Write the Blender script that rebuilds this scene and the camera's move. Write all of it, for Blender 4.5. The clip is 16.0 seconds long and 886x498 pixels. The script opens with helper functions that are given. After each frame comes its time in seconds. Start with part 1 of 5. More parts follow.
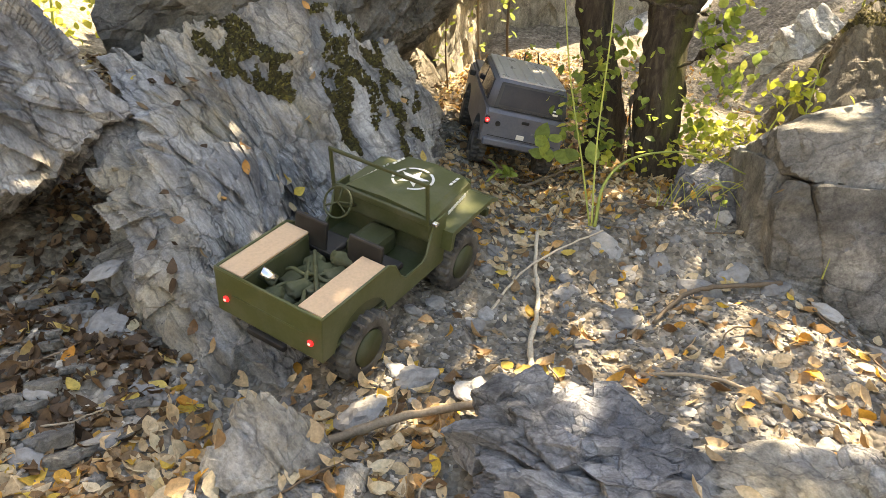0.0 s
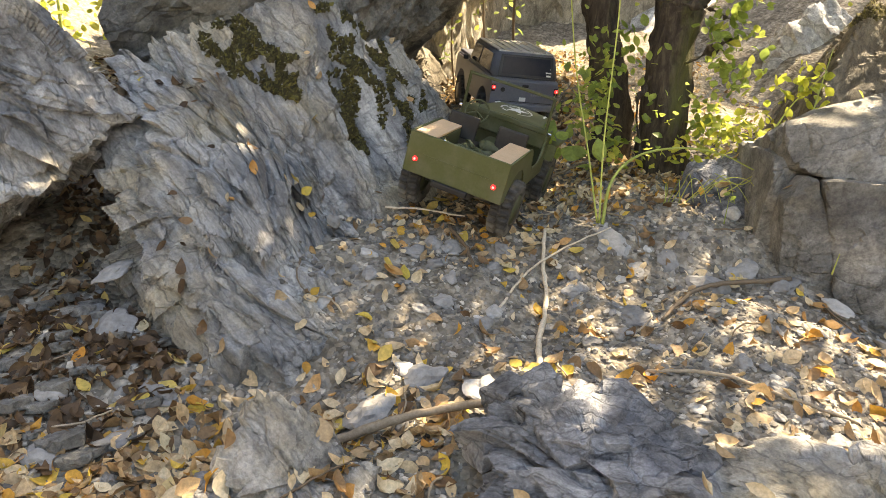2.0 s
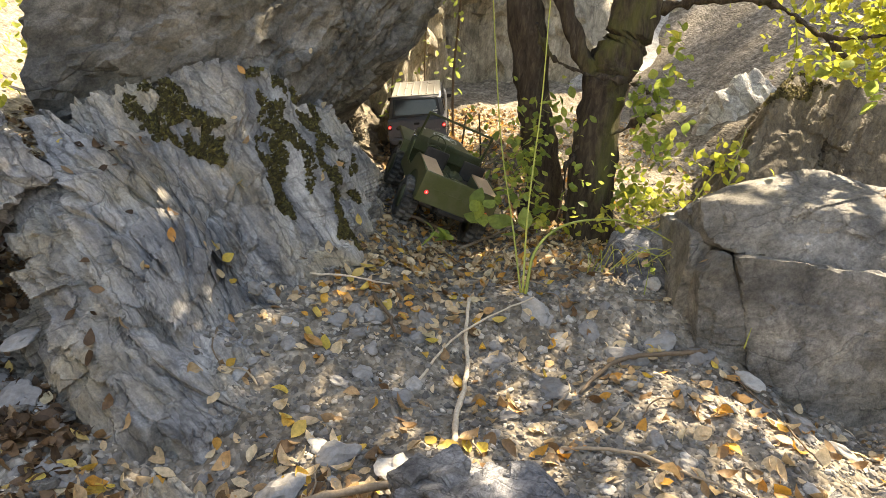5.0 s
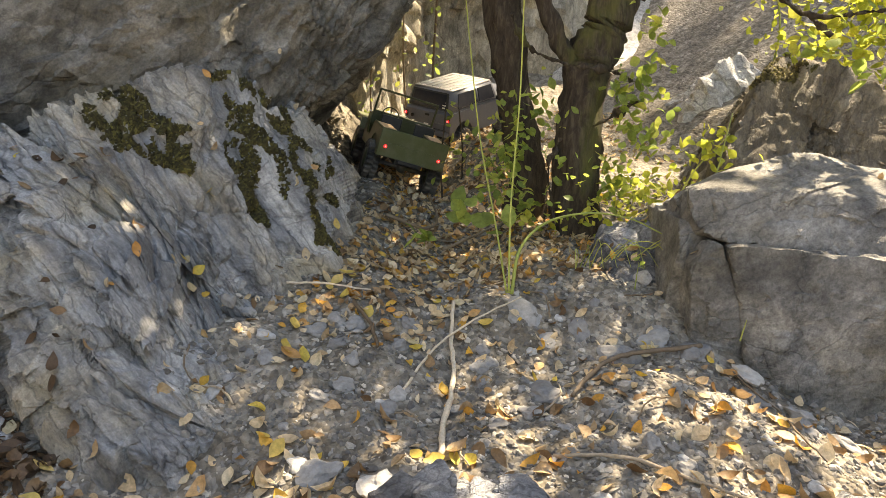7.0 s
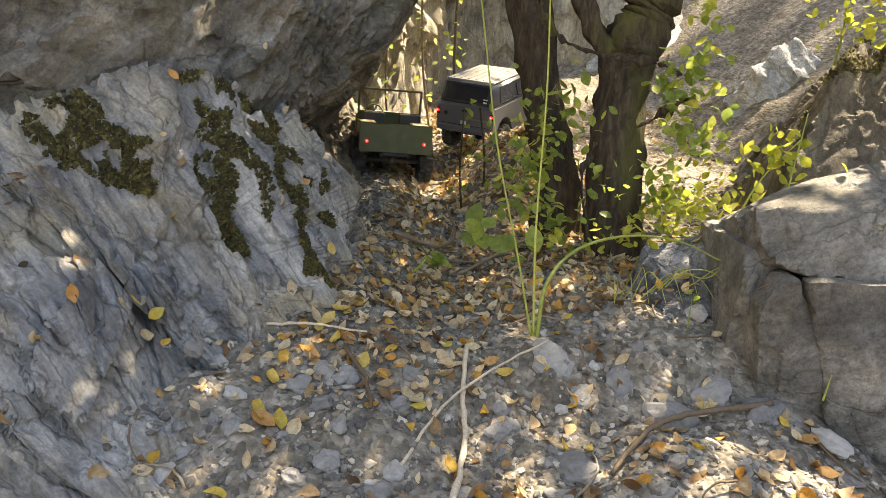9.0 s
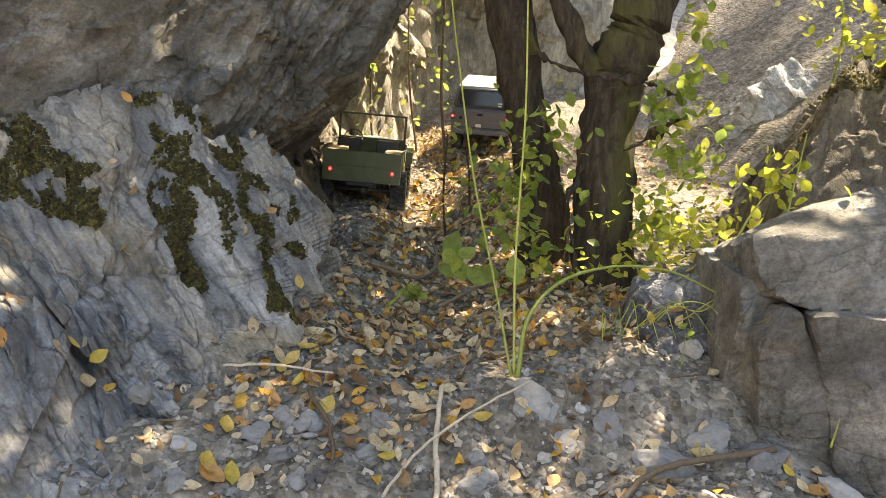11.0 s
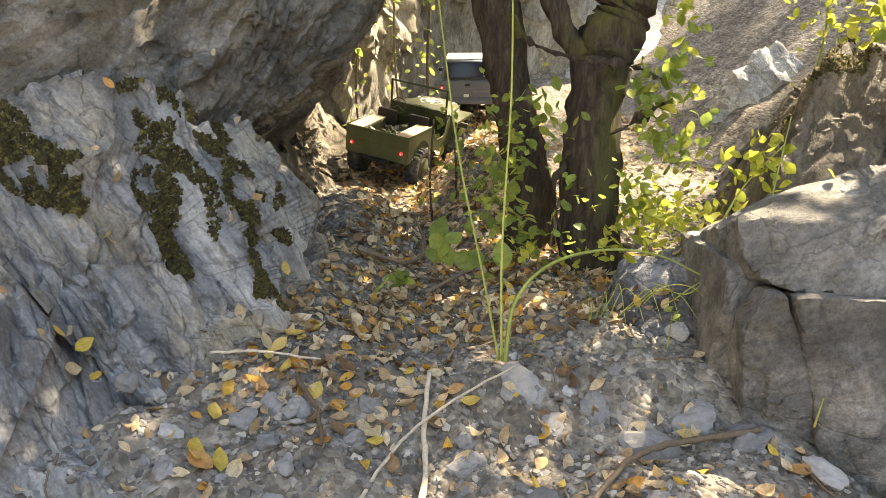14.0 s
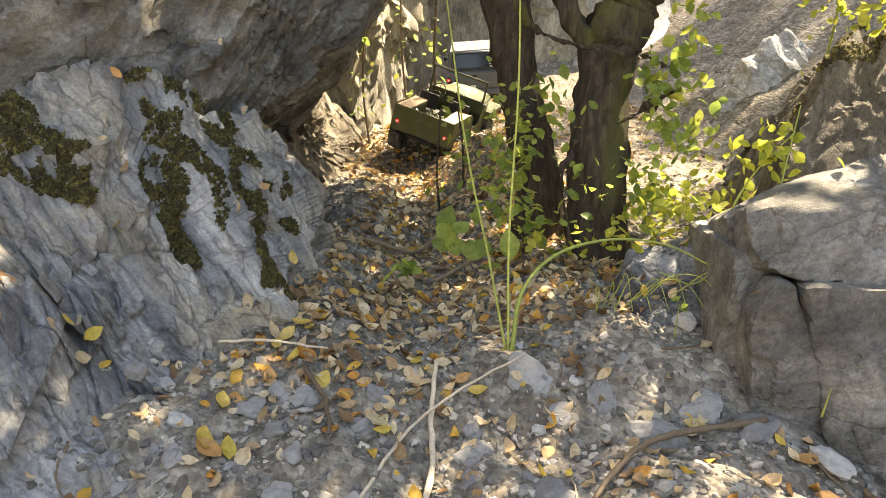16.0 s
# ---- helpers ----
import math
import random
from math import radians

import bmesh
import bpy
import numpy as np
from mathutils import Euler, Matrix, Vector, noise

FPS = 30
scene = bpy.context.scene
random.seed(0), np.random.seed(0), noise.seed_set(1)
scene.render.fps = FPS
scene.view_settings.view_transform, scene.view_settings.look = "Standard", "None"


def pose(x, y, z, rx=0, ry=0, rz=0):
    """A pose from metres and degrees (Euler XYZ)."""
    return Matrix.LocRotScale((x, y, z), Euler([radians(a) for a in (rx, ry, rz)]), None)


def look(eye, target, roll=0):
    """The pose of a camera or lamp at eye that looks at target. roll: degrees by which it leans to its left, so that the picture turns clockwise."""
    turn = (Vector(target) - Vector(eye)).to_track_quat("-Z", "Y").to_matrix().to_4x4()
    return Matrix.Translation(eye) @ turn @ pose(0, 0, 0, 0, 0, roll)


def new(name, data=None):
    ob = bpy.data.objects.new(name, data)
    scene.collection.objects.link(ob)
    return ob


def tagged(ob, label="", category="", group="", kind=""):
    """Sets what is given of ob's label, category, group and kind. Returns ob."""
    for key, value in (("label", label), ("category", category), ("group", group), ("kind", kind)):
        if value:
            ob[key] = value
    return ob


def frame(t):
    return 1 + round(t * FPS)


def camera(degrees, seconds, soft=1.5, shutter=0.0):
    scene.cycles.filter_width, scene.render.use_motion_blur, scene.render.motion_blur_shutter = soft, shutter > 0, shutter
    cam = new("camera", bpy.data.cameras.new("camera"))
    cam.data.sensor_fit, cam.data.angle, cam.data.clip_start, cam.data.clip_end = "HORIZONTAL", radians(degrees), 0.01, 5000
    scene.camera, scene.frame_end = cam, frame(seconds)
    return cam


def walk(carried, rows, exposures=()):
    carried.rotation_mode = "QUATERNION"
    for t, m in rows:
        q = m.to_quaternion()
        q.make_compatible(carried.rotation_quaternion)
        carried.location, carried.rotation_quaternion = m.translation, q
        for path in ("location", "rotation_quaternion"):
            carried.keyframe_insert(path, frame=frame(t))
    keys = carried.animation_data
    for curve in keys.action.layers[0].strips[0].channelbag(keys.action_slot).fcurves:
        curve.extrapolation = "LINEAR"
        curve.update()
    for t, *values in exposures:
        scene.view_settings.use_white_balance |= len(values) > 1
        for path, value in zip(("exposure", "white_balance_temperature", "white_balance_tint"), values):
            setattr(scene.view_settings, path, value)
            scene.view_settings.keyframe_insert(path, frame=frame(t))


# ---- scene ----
cam = camera(61, 16.0, soft=0.6)
PATH = [
    (0, -0.065, -0.0163, 0.6363, 72.438, -1.735, -2.315),
    (0.5, -0.065, -0.0163, 0.6363, 72.451, -1.658, -2.093),
    (1, -0.065, -0.0163, 0.6363, 72.28, -1.446, -1.741),
    (1.5, -0.065, -0.0163, 0.6363, 72.338, -1.224, -1.842),
    (2, -0.065, -0.0163, 0.6363, 72.307, -1.127, -1.902),
    (2.5, -0.065, -0.0163, 0.6363, 72.296, -0.905, -2.008),
    (3, -0.065, -0.0163, 0.6363, 72.303, -0.621, -2.302),
    (3.5, -0.065, -0.0163, 0.6363, 71.884, -0.524, -2.128),
    (4, -0.0556, -0.0153, 0.6521, 73.311, -2.27, -1.876),
    (4.5, -0.0306, -0.0096, 0.6684, 74.003, -3.937, -3.125),
    (5, -0.0035, -0.0057, 0.6982, 75.714, -3.061, -5.292),
    (5.2, 0.0031, -0.0113, 0.6916, 76.622, -2.507, -5.823),
    (7.5, 0.052, 0.1335, 0.6895, 75.01, -0.11, -5.89),
    (8, 0.0807, 0.2284, 0.6995, 74.375, 0.385, -4.136),
    (8.5, 0.0925, 0.3054, 0.7049, 74.121, 0.794, -4.268),
    (9, 0.1118, 0.3774, 0.6963, 74.883, 0.043, -4.069),
    (9.2, 0.117, 0.4092, 0.709, 74.962, 0.298, -3.962),
    (11.3, 0.1748, 0.4869, 0.6806, 76.844, 0.518, -4.209),
    (11.5, 0.1748, 0.4869, 0.6806, 76.552, 0.46, -4.347),
    (12, 0.1748, 0.4869, 0.6806, 76.315, 0.448, -4.462),
    (12.5, 0.1748, 0.4869, 0.6806, 76.088, 0.445, -4.761),
    (13, 0.1748, 0.4869, 0.6806, 75.951, 0.465, -5.078),
    (13.5, 0.1748, 0.4869, 0.6806, 76.217, 0.433, -5.224),
    (14, 0.1748, 0.4869, 0.6806, 75.663, 0.695, -5.134),
    (14.5, 0.1748, 0.4869, 0.6806, 75.254, 0.677, -4.751),
    (15, 0.1748, 0.4869, 0.6806, 75.24, 0.893, -4.485),
    (15.5, 0.1748, 0.4869, 0.6806, 74.938, 0.83, -4.367),
    (16, 0.1748, 0.4869, 0.6806, 74.871, 0.83, -4.616),
]
walk(cam, [(t, pose(*p)) for t, *p in PATH],
     [(0, 2.32, 9000, 12), (3.0, 2.22, 8800, 12), (5.0, 2.03, 8700, 12), (8.0, 2.06, 8600, 12), (9.0, 2.12, 8500, 12), (11.5, 2.18, 8350, 12), (13.0, 2.1, 8300, 12), (14.0, 2.32, 8400, 12), (16.0, 2.3, 8500, 12)])

# ---- sky and sun ----
world = bpy.data.worlds.new("sky")
scene.world = world
world.use_nodes = True
wn = world.node_tree.nodes
sky = wn.new("ShaderNodeTexSky")
sky.sky_type = "NISHITA"
sky.sun_disc = False
sky.sun_elevation = radians(50)
sky.sun_rotation = radians(50)
world.node_tree.links.new(sky.outputs[0], wn["Background"].inputs[0])
wn["Background"].inputs[1].default_value = 0.15
sun = new("sun", bpy.data.lights.new("sun", "SUN"))
sun.data.energy = 5
sun.data.angle = radians(0.6)
sun.data.color = (1.0, 0.93, 0.8)
SUN_DIR = Vector((math.sin(radians(50)) * math.cos(radians(50)), math.cos(radians(50)) * math.cos(radians(50)), math.sin(radians(50))))
sun.matrix_world = look(SUN_DIR * 20, (0, 0, 0))


# ---- materials ----
def material(name, rough=0.8, metal=0.0):
    m = bpy.data.materials.new(name)
    m.use_nodes = True
    b = m.node_tree.nodes["Principled BSDF"]
    b.inputs["Roughness"].default_value = rough
    b.inputs["Metallic"].default_value = metal
    b.inputs["Specular IOR Level"].default_value = 0.35
    return m, m.node_tree.nodes, m.node_tree.links, b


def ramp(nodes, stops):
    r = nodes.new("ShaderNodeValToRGB")
    e = r.color_ramp.elements
    while len(e) < len(stops):
        e.new(0.5)
    for k, (p, c) in zip(e, stops):
        k.position, k.color = p, (*c, 1)
    return r


def noise_tex(nodes, links, vec, scale, detail=6, rough=0.6, dist=0.0):
    n = nodes.new("ShaderNodeTexNoise")
    n.inputs["Scale"].default_value = scale
    n.inputs["Detail"].default_value = detail
    n.inputs["Roughness"].default_value = rough
    n.inputs["Distortion"].default_value = dist
    links.new(vec, n.inputs["Vector"])
    return n


def mixed(nodes, links, fac, a, b, mode="MIX"):
    m = nodes.new("ShaderNodeMix")
    m.data_type, m.blend_type = "RGBA", mode
    for sock, v in ((0, fac), (6, a), (7, b)):
        if isinstance(v, (int, float)):
            m.inputs[sock].default_value = v
        elif isinstance(v, tuple):
            m.inputs[sock].default_value = (*v, 1)
        else:
            links.new(v, m.inputs[sock])
    return m.outputs[2]


def coords(nodes, links, rot=(0, 0, 0), scale=(1, 1, 1), kind="POINT"):
    g = nodes.new("ShaderNodeNewGeometry")
    mp = nodes.new("ShaderNodeMapping")
    mp.vector_type = kind
    mp.inputs["Rotation"].default_value = [radians(a) for a in rot]
    mp.inputs["Scale"].default_value = scale
    links.new(g.outputs["Position"], mp.inputs["Vector"])
    return g, mp.outputs[0]


def bumped(nodes, links, bsdf, height, strength, dist):
    b = nodes.new("ShaderNodeBump")
    b.inputs["Strength"].default_value = strength
    b.inputs["Distance"].default_value = dist
    links.new(height, b.inputs["Height"])
    links.new(b.outputs[0], bsdf.inputs["Normal"])


def rock_material(name, dark, mid, light, layer, warm=(0.42, 0.38, 0.27), warm_amount=0.5, stretch=2.6, cracks=((8.0, 0.05, 0.30), (23.0, 0.07, 0.42), (62.0, 0.10, 0.6)), depth=0.7):
    """Foliated stone: streaks along the layering, pale veins, lichen blotches."""
    m, n, l, b = material(name, 0.75)
    turn = Vector((1, 0, 0)).rotation_difference(Vector(layer).normalized()).to_euler()
    g, v = coords(n, l, [math.degrees(a) for a in turn], (stretch, 1, 1), "TEXTURE")
    _, flat = coords(n, l)
    warp = noise_tex(n, l, flat, 7, 4, 0.6)
    bent = n.new("ShaderNodeVectorMath")
    bent.operation = "MULTIPLY_ADD"
    bent.inputs[1].default_value = (0.10, 0.10, 0.10)
    l.new(warp.outputs["Color"], bent.inputs[0])
    l.new(v, bent.inputs[2])
    streak = noise_tex(n, l, v, 10, 10, 0.64, 0.3)
    fine = noise_tex(n, l, v, 60, 8, 0.78)
    patch = noise_tex(n, l, flat, 2.7, 9, 0.66)
    speck = noise_tex(n, l, flat, 150, 6, 0.8)
    base = ramp(n, [(0.34, dark), (0.5, mid), (0.66, light)])
    l.new(streak.outputs[0], base.inputs[0])
    detail = ramp(n, [(0.36, (0.62, 0.62, 0.63)), (0.5, (0.97, 0.97, 0.97)), (0.64, (1.28, 1.27, 1.25))])
    l.new(fine.outputs[0], detail.inputs[0])
    c = mixed(n, l, 1.0, base.outputs[0], detail.outputs[0], "MULTIPLY")
    blot = ramp(n, [(0.46, (0, 0, 0)), (0.6, (1, 1, 1))])
    l.new(patch.outputs[0], blot.inputs[0])
    k = n.new("ShaderNodeMath")
    k.operation = "MULTIPLY"
    k.inputs[1].default_value = warm_amount
    l.new(blot.outputs[0], k.inputs[0])
    c = mixed(n, l, k.outputs[0], c, mixed(n, l, 1.0, warm, detail.outputs[0], "MULTIPLY"))
    height = None
    for scale, wide, deep in cracks:
        cr = n.new("ShaderNodeTexVoronoi")
        cr.feature = "DISTANCE_TO_EDGE"
        cr.inputs["Scale"].default_value = scale
        l.new(bent.outputs[0], cr.inputs["Vector"])
        line = ramp(n, [(0.0, (deep,) * 3), (wide, (1, 1, 1))])
        l.new(cr.outputs["Distance"], line.inputs[0])
        c = mixed(n, l, depth, c, line.outputs[0], "MULTIPLY")
        if height is None:
            height = line.outputs[0]
        else:
            s = n.new("ShaderNodeMath")
            s.operation = "ADD"
            l.new(height, s.inputs[0])
            l.new(line.outputs[0], s.inputs[1])
            height = s.outputs[0]
    pale = noise_tex(n, l, flat, 6.5, 7, 0.6, 0.6)
    pr = ramp(n, [(0.36, (0.62, 0.63, 0.66)), (0.5, (1, 1, 1)), (0.62, (1.0, 1.0, 1.0)), (0.72, (1.55, 1.54, 1.5))])
    l.new(pale.outputs[0], pr.inputs[0])
    c = mixed(n, l, 0.85, c, pr.outputs[0], "MULTIPLY")
    sp = ramp(n, [(0.35, (0.62, 0.62, 0.62)), (0.6, (1.18, 1.18, 1.17))])
    l.new(speck.outputs[0], sp.inputs[0])
    c = mixed(n, l, 0.8, c, sp.outputs[0], "MULTIPLY")
    l.new(c, b.inputs["Base Color"])
    for tex in (fine, streak, speck):
        s = n.new("ShaderNodeMath")
        s.operation = "ADD"
        l.new(height, s.inputs[0])
        l.new(tex.outputs[0], s.inputs[1])
        height = s.outputs[0]
    bumped(n, l, b, height, 0.9, 0.005)
    return m


def island_material(name, stops, rough=0.7, trans=0.0, speck=60.0, bump=0.3):
    """Many small pieces in one mesh, each with a shade of its own."""
    m, n, l, b = material(name, rough)
    g, v = coords(n, l)
    base = ramp(n, stops)
    l.new(g.outputs["Random Per Island"], base.inputs[0])
    grain = noise_tex(n, l, v, speck, 6, 0.7)
    gr = ramp(n, [(0.3, (0.55, 0.53, 0.5)), (0.65, (1.2, 1.2, 1.2))])
    l.new(grain.outputs[0], gr.inputs[0])
    c = mixed(n, l, 0.8, base.outputs[0], gr.outputs[0], "MULTIPLY")
    l.new(c, b.inputs["Base Color"])
    bumped(n, l, b, grain.outputs[0], bump, 0.002)
    if trans:
        leafy(n, l, b, c, trans)
    return m


def leafy(n, l, b, c, trans):
    t = n.new("ShaderNodeBsdfTranslucent")
    l.new(c, t.inputs[0])
    s = n.new("ShaderNodeMixShader")
    s.inputs[0].default_value = trans
    l.new(b.outputs[0], s.inputs[1])
    l.new(t.outputs[0], s.inputs[2])
    l.new(s.outputs[0], n["Material Output"].inputs[0])


def object_material(name, stops, rough=0.7, trans=0.0, speck=60.0):
    """Pieces that are objects of their own, each with a shade of its own."""
    m, n, l, b = material(name, rough)
    g, v = coords(n, l)
    o = n.new("ShaderNodeObjectInfo")
    base = ramp(n, stops)
    l.new(o.outputs["Random"], base.inputs[0])
    grain = noise_tex(n, l, v, speck, 6, 0.7)
    gr = ramp(n, [(0.3, (0.6, 0.58, 0.55)), (0.65, (1.15, 1.15, 1.15))])
    l.new(grain.outputs[0], gr.inputs[0])
    c = mixed(n, l, 0.8, base.outputs[0], gr.outputs[0], "MULTIPLY")
    l.new(c, b.inputs["Base Color"])
    bumped(n, l, b, grain.outputs[0], 0.4, 0.002)
    if trans:
        leafy(n, l, b, c, trans)
    return m


def paint_material(name, color, rough=0.5, metal=0.0, dust=0.25, speck=180.0):
    """Painted or moulded surface with a little dust and wear."""
    m, n, l, b = material(name, rough, metal)
    tc = n.new("ShaderNodeTexCoord")
    a = noise_tex(n, l, tc.outputs["Object"], 14, 6, 0.65)
    f = noise_tex(n, l, tc.outputs["Object"], speck, 4, 0.6)
    r = ramp(n, [(0.42, (0, 0, 0)), (0.75, (dust, dust, dust))])
    l.new(a.outputs[0], r.inputs[0])
    c = mixed(n, l, r.outputs[0], color, (0.30, 0.28, 0.24))
    g = ramp(n, [(0.3, (0.86, 0.86, 0.86)), (0.7, (1.1, 1.1, 1.1))])
    l.new(f.outputs[0], g.inputs[0])
    c = mixed(n, l, 0.7, c, g.outputs[0], "MULTIPLY")
    l.new(c, b.inputs["Base Color"])
    rr = ramp(n, [(0.3, (rough * 0.8,) * 3), (0.8, (min(1, rough * 1.35),) * 3)])
    l.new(a.outputs[0], rr.inputs[0])
    l.new(rr.outputs[0], b.inputs["Roughness"])
    return m


STONE = rock_material("foliated_stone", (0.13, 0.134, 0.142), (0.31, 0.315, 0.32), (0.55, 0.548, 0.535), (0.6, -0.35, -0.72), (0.40, 0.34, 0.23), 0.7, 4.6, ((5.0, 0.025, 0.25), (14.0, 0.035, 0.4)), 0.55)
STONE_G = rock_material("grey_block_stone", (0.11, 0.112, 0.11), (0.205, 0.207, 0.203), (0.36, 0.36, 0.35), (0.8, 0.1, 0.5), (0.22, 0.20, 0.155), 0.45, 1.5, ((4.5, 0.012, 0.35), (26.0, 0.03, 0.7)), 0.4)
STONE_B = rock_material("weathered_stone", (0.085, 0.082, 0.075), (0.175, 0.17, 0.155), (0.36, 0.35, 0.33), (0.8, 0.1, 0.5), (0.20, 0.17, 0.115), 0.55, 1.6, ((4.0, 0.015, 0.3), (30.0, 0.03, 0.7)), 0.4)
STONE_C = rock_material("brown_stone", (0.085, 0.07, 0.052), (0.175, 0.15, 0.115), (0.32, 0.285, 0.23), (0.3, 0.2, 0.85), (0.17, 0.14, 0.085), 0.5, 3.0, ((6.0, 0.03, 0.35), (40.0, 0.08, 0.7)), 0.5)
STONE_D = rock_material("slate_stone", (0.10, 0.107, 0.12), (0.22, 0.23, 0.25), (0.42, 0.425, 0.44), (0.8, 0.1, -0.5), (0.27, 0.245, 0.2), 0.3, 3.5, ((11.0, 0.04, 0.28), (30.0, 0.06, 0.5)), 0.6)
STONE_P = rock_material("pale_stone", (0.36, 0.355, 0.34), (0.56, 0.555, 0.54), (0.76, 0.755, 0.73), (0.8, 0.2, -0.5), (0.42, 0.38, 0.28), 0.3, 2.0, ((5.0, 0.03, 0.4), (30.0, 0.08, 0.7)), 0.5)


def soil_material():
    m, n, l, b = material("gravelly_soil", 0.95)
    g, v = coords(n, l)
    big = noise_tex(n, l, v, 2.2, 8, 0.65)
    mid = noise_tex(n, l, v, 24, 8, 0.7)
    vor = n.new("ShaderNodeTexVoronoi")
    vor.inputs["Scale"].default_value = 75
    l.new(v, vor.inputs["Vector"])
    a = ramp(n, [(0.3, (0.085, 0.073, 0.058)), (0.5, (0.205, 0.182, 0.15)), (0.7, (0.36, 0.33, 0.285))])
    l.new(mid.outputs[0], a.inputs[0])
    bg = ramp(n, [(0.38, (0.75, 0.72, 0.66)), (0.62, (1.15, 1.15, 1.13))])
    l.new(big.outputs[0], bg.inputs[0])
    c = mixed(n, l, 1.0, a.outputs[0], bg.outputs[0], "MULTIPLY")
    bw = n.new("ShaderNodeRGBToBW")
    l.new(vor.outputs["Color"], bw.inputs[0])
    s = ramp(n, [(0.2, (0.6, 0.6, 0.6)), (0.8, (1.4, 1.4, 1.4))])
    l.new(bw.outputs[0], s.inputs[0])
    c = mixed(n, l, 0.8, c, s.outputs[0], "MULTIPLY")
    l.new(c, b.inputs["Base Color"])
    inv = n.new("ShaderNodeMath")
    inv.operation = "SUBTRACT"
    inv.inputs[0].default_value = 1
    l.new(vor.outputs["Distance"], inv.inputs[1])
    bumped(n, l, b, inv.outputs[0], 0.8, 0.008)
    return m


STONE_E = rock_material("beige_stone", (0.19, 0.175, 0.14), (0.37, 0.345, 0.29), (0.56, 0.53, 0.46), (0.1, 0.2, 0.95), (0.36, 0.31, 0.21), 0.5, 3.0, ((5.0, 0.03, 0.35), (30.0, 0.06, 0.7)), 0.5)
SOIL = soil_material()
GRAVEL = island_material("gravel_chips", [(0.0, (0.105, 0.098, 0.09)), (0.5, (0.20, 0.188, 0.17)), (0.85, (0.32, 0.30, 0.265)), (1.0, (0.55, 0.50, 0.42))], 0.85, 0, 90, 0.5)
LITTER = island_material("dead_leaves", [(0.0, (0.14, 0.08, 0.04)), (0.2, (0.32, 0.20, 0.10)), (0.4, (0.52, 0.38, 0.22)), (0.6, (0.66, 0.52, 0.33)), (0.8, (0.72, 0.60, 0.40)), (0.9, (0.58, 0.27, 0.05)), (1.0, (0.72, 0.52, 0.10))], 0.6, 0.25, 120, 0.3)
# Old brown leaves, with the hollow's shade painted into a darker colour.
OLD_SHADED_LITTER = island_material("old_leaves_shade_darkened", [(0.0, (0.045, 0.028, 0.016)), (0.4, (0.10, 0.06, 0.032)), (0.75, (0.18, 0.11, 0.06)), (0.94, (0.30, 0.21, 0.12)), (1.0, (0.60, 0.45, 0.12))], 0.6, 0.2, 120, 0.3)
YELLOW = object_material("yellow_leaf", [(0.0, (0.66, 0.5, 0.10)), (0.25, (0.70, 0.50, 0.14)), (0.5, (0.66, 0.56, 0.36)), (0.75, (0.60, 0.47, 0.30)), (1.0, (0.60, 0.27, 0.05))], 0.5, 0.3, 110)
GREEN = island_material("green_leaves", [(0.0, (0.20, 0.28, 0.07)), (0.5, (0.36, 0.46, 0.11)), (0.8, (0.48, 0.56, 0.14)), (1.0, (0.66, 0.64, 0.14))], 0.5, 0.6, 60, 0.2)
# Lighter, yellower copy of GREEN: sunlight painted into the leaf colour.
SUNNY = island_material("sun_painted_leaves", [(0.0, (0.30, 0.36, 0.06)), (0.5, (0.50, 0.54, 0.09)), (1.0, (0.72, 0.68, 0.14))], 0.5, 0.6, 60, 0.2)
CROWN = island_material("crown_leaves", [(0.0, (0.12, 0.17, 0.03)), (0.6, (0.26, 0.30, 0.05)), (1.0, (0.5, 0.45, 0.07))], 0.55, 0.35, 40, 0.2)
MOSS = island_material("moss", [(0.0, (0.030, 0.026, 0.012)), (0.5, (0.060, 0.050, 0.019)), (0.85, (0.10, 0.088, 0.028)), (1.0, (0.17, 0.15, 0.04))], 0.95, 0, 200, 0.2)
STONES = object_material("loose_stone", [(0.0, (0.19, 0.188, 0.185)), (0.7, (0.28, 0.275, 0.265)), (1.0, (0.50, 0.49, 0.46))], 0.8, 0, 70)


def bark_material():
    m, n, l, b = material("bark", 0.95)
    g, v = coords(n, l, (0, 0, 0), (1, 1, 0.22))
    a = noise_tex(n, l, v, 70, 8, 0.7, 0.5)
    z = noise_tex(n, l, v, 9, 5, 0.6)
    r = ramp(n, [(0.32, (0.020, 0.015, 0.011)), (0.5, (0.055, 0.042, 0.030)), (0.72, (0.12, 0.10, 0.07))])
    l.new(a.outputs[0], r.inputs[0])
    moss = ramp(n, [(0.55, (0, 0, 0)), (0.7, (0.6, 0.6, 0.6))])
    l.new(z.outputs[0], moss.inputs[0])
    c = mixed(n, l, moss.outputs[0], r.outputs[0], (0.12, 0.13, 0.03))
    l.new(c, b.inputs["Base Color"])
    bumped(n, l, b, a.outputs[0], 1.0, 0.008)
    return m


BARK = bark_material()
TWIG = object_material("dry_wood", [(0.0, (0.12, 0.085, 0.055)), (0.6, (0.22, 0.17, 0.12)), (1.0, (0.36, 0.30, 0.22))], 0.8, 0, 150)
PALE_WOOD = object_material("bare_wood", [(0.0, (0.50, 0.42, 0.30)), (1.0, (0.62, 0.54, 0.42))], 0.7, 0, 150)
STALK = object_material("green_stalk", [(0.0, (0.25, 0.30, 0.07)), (1.0, (0.45, 0.48, 0.12))], 0.6, 0, 90)

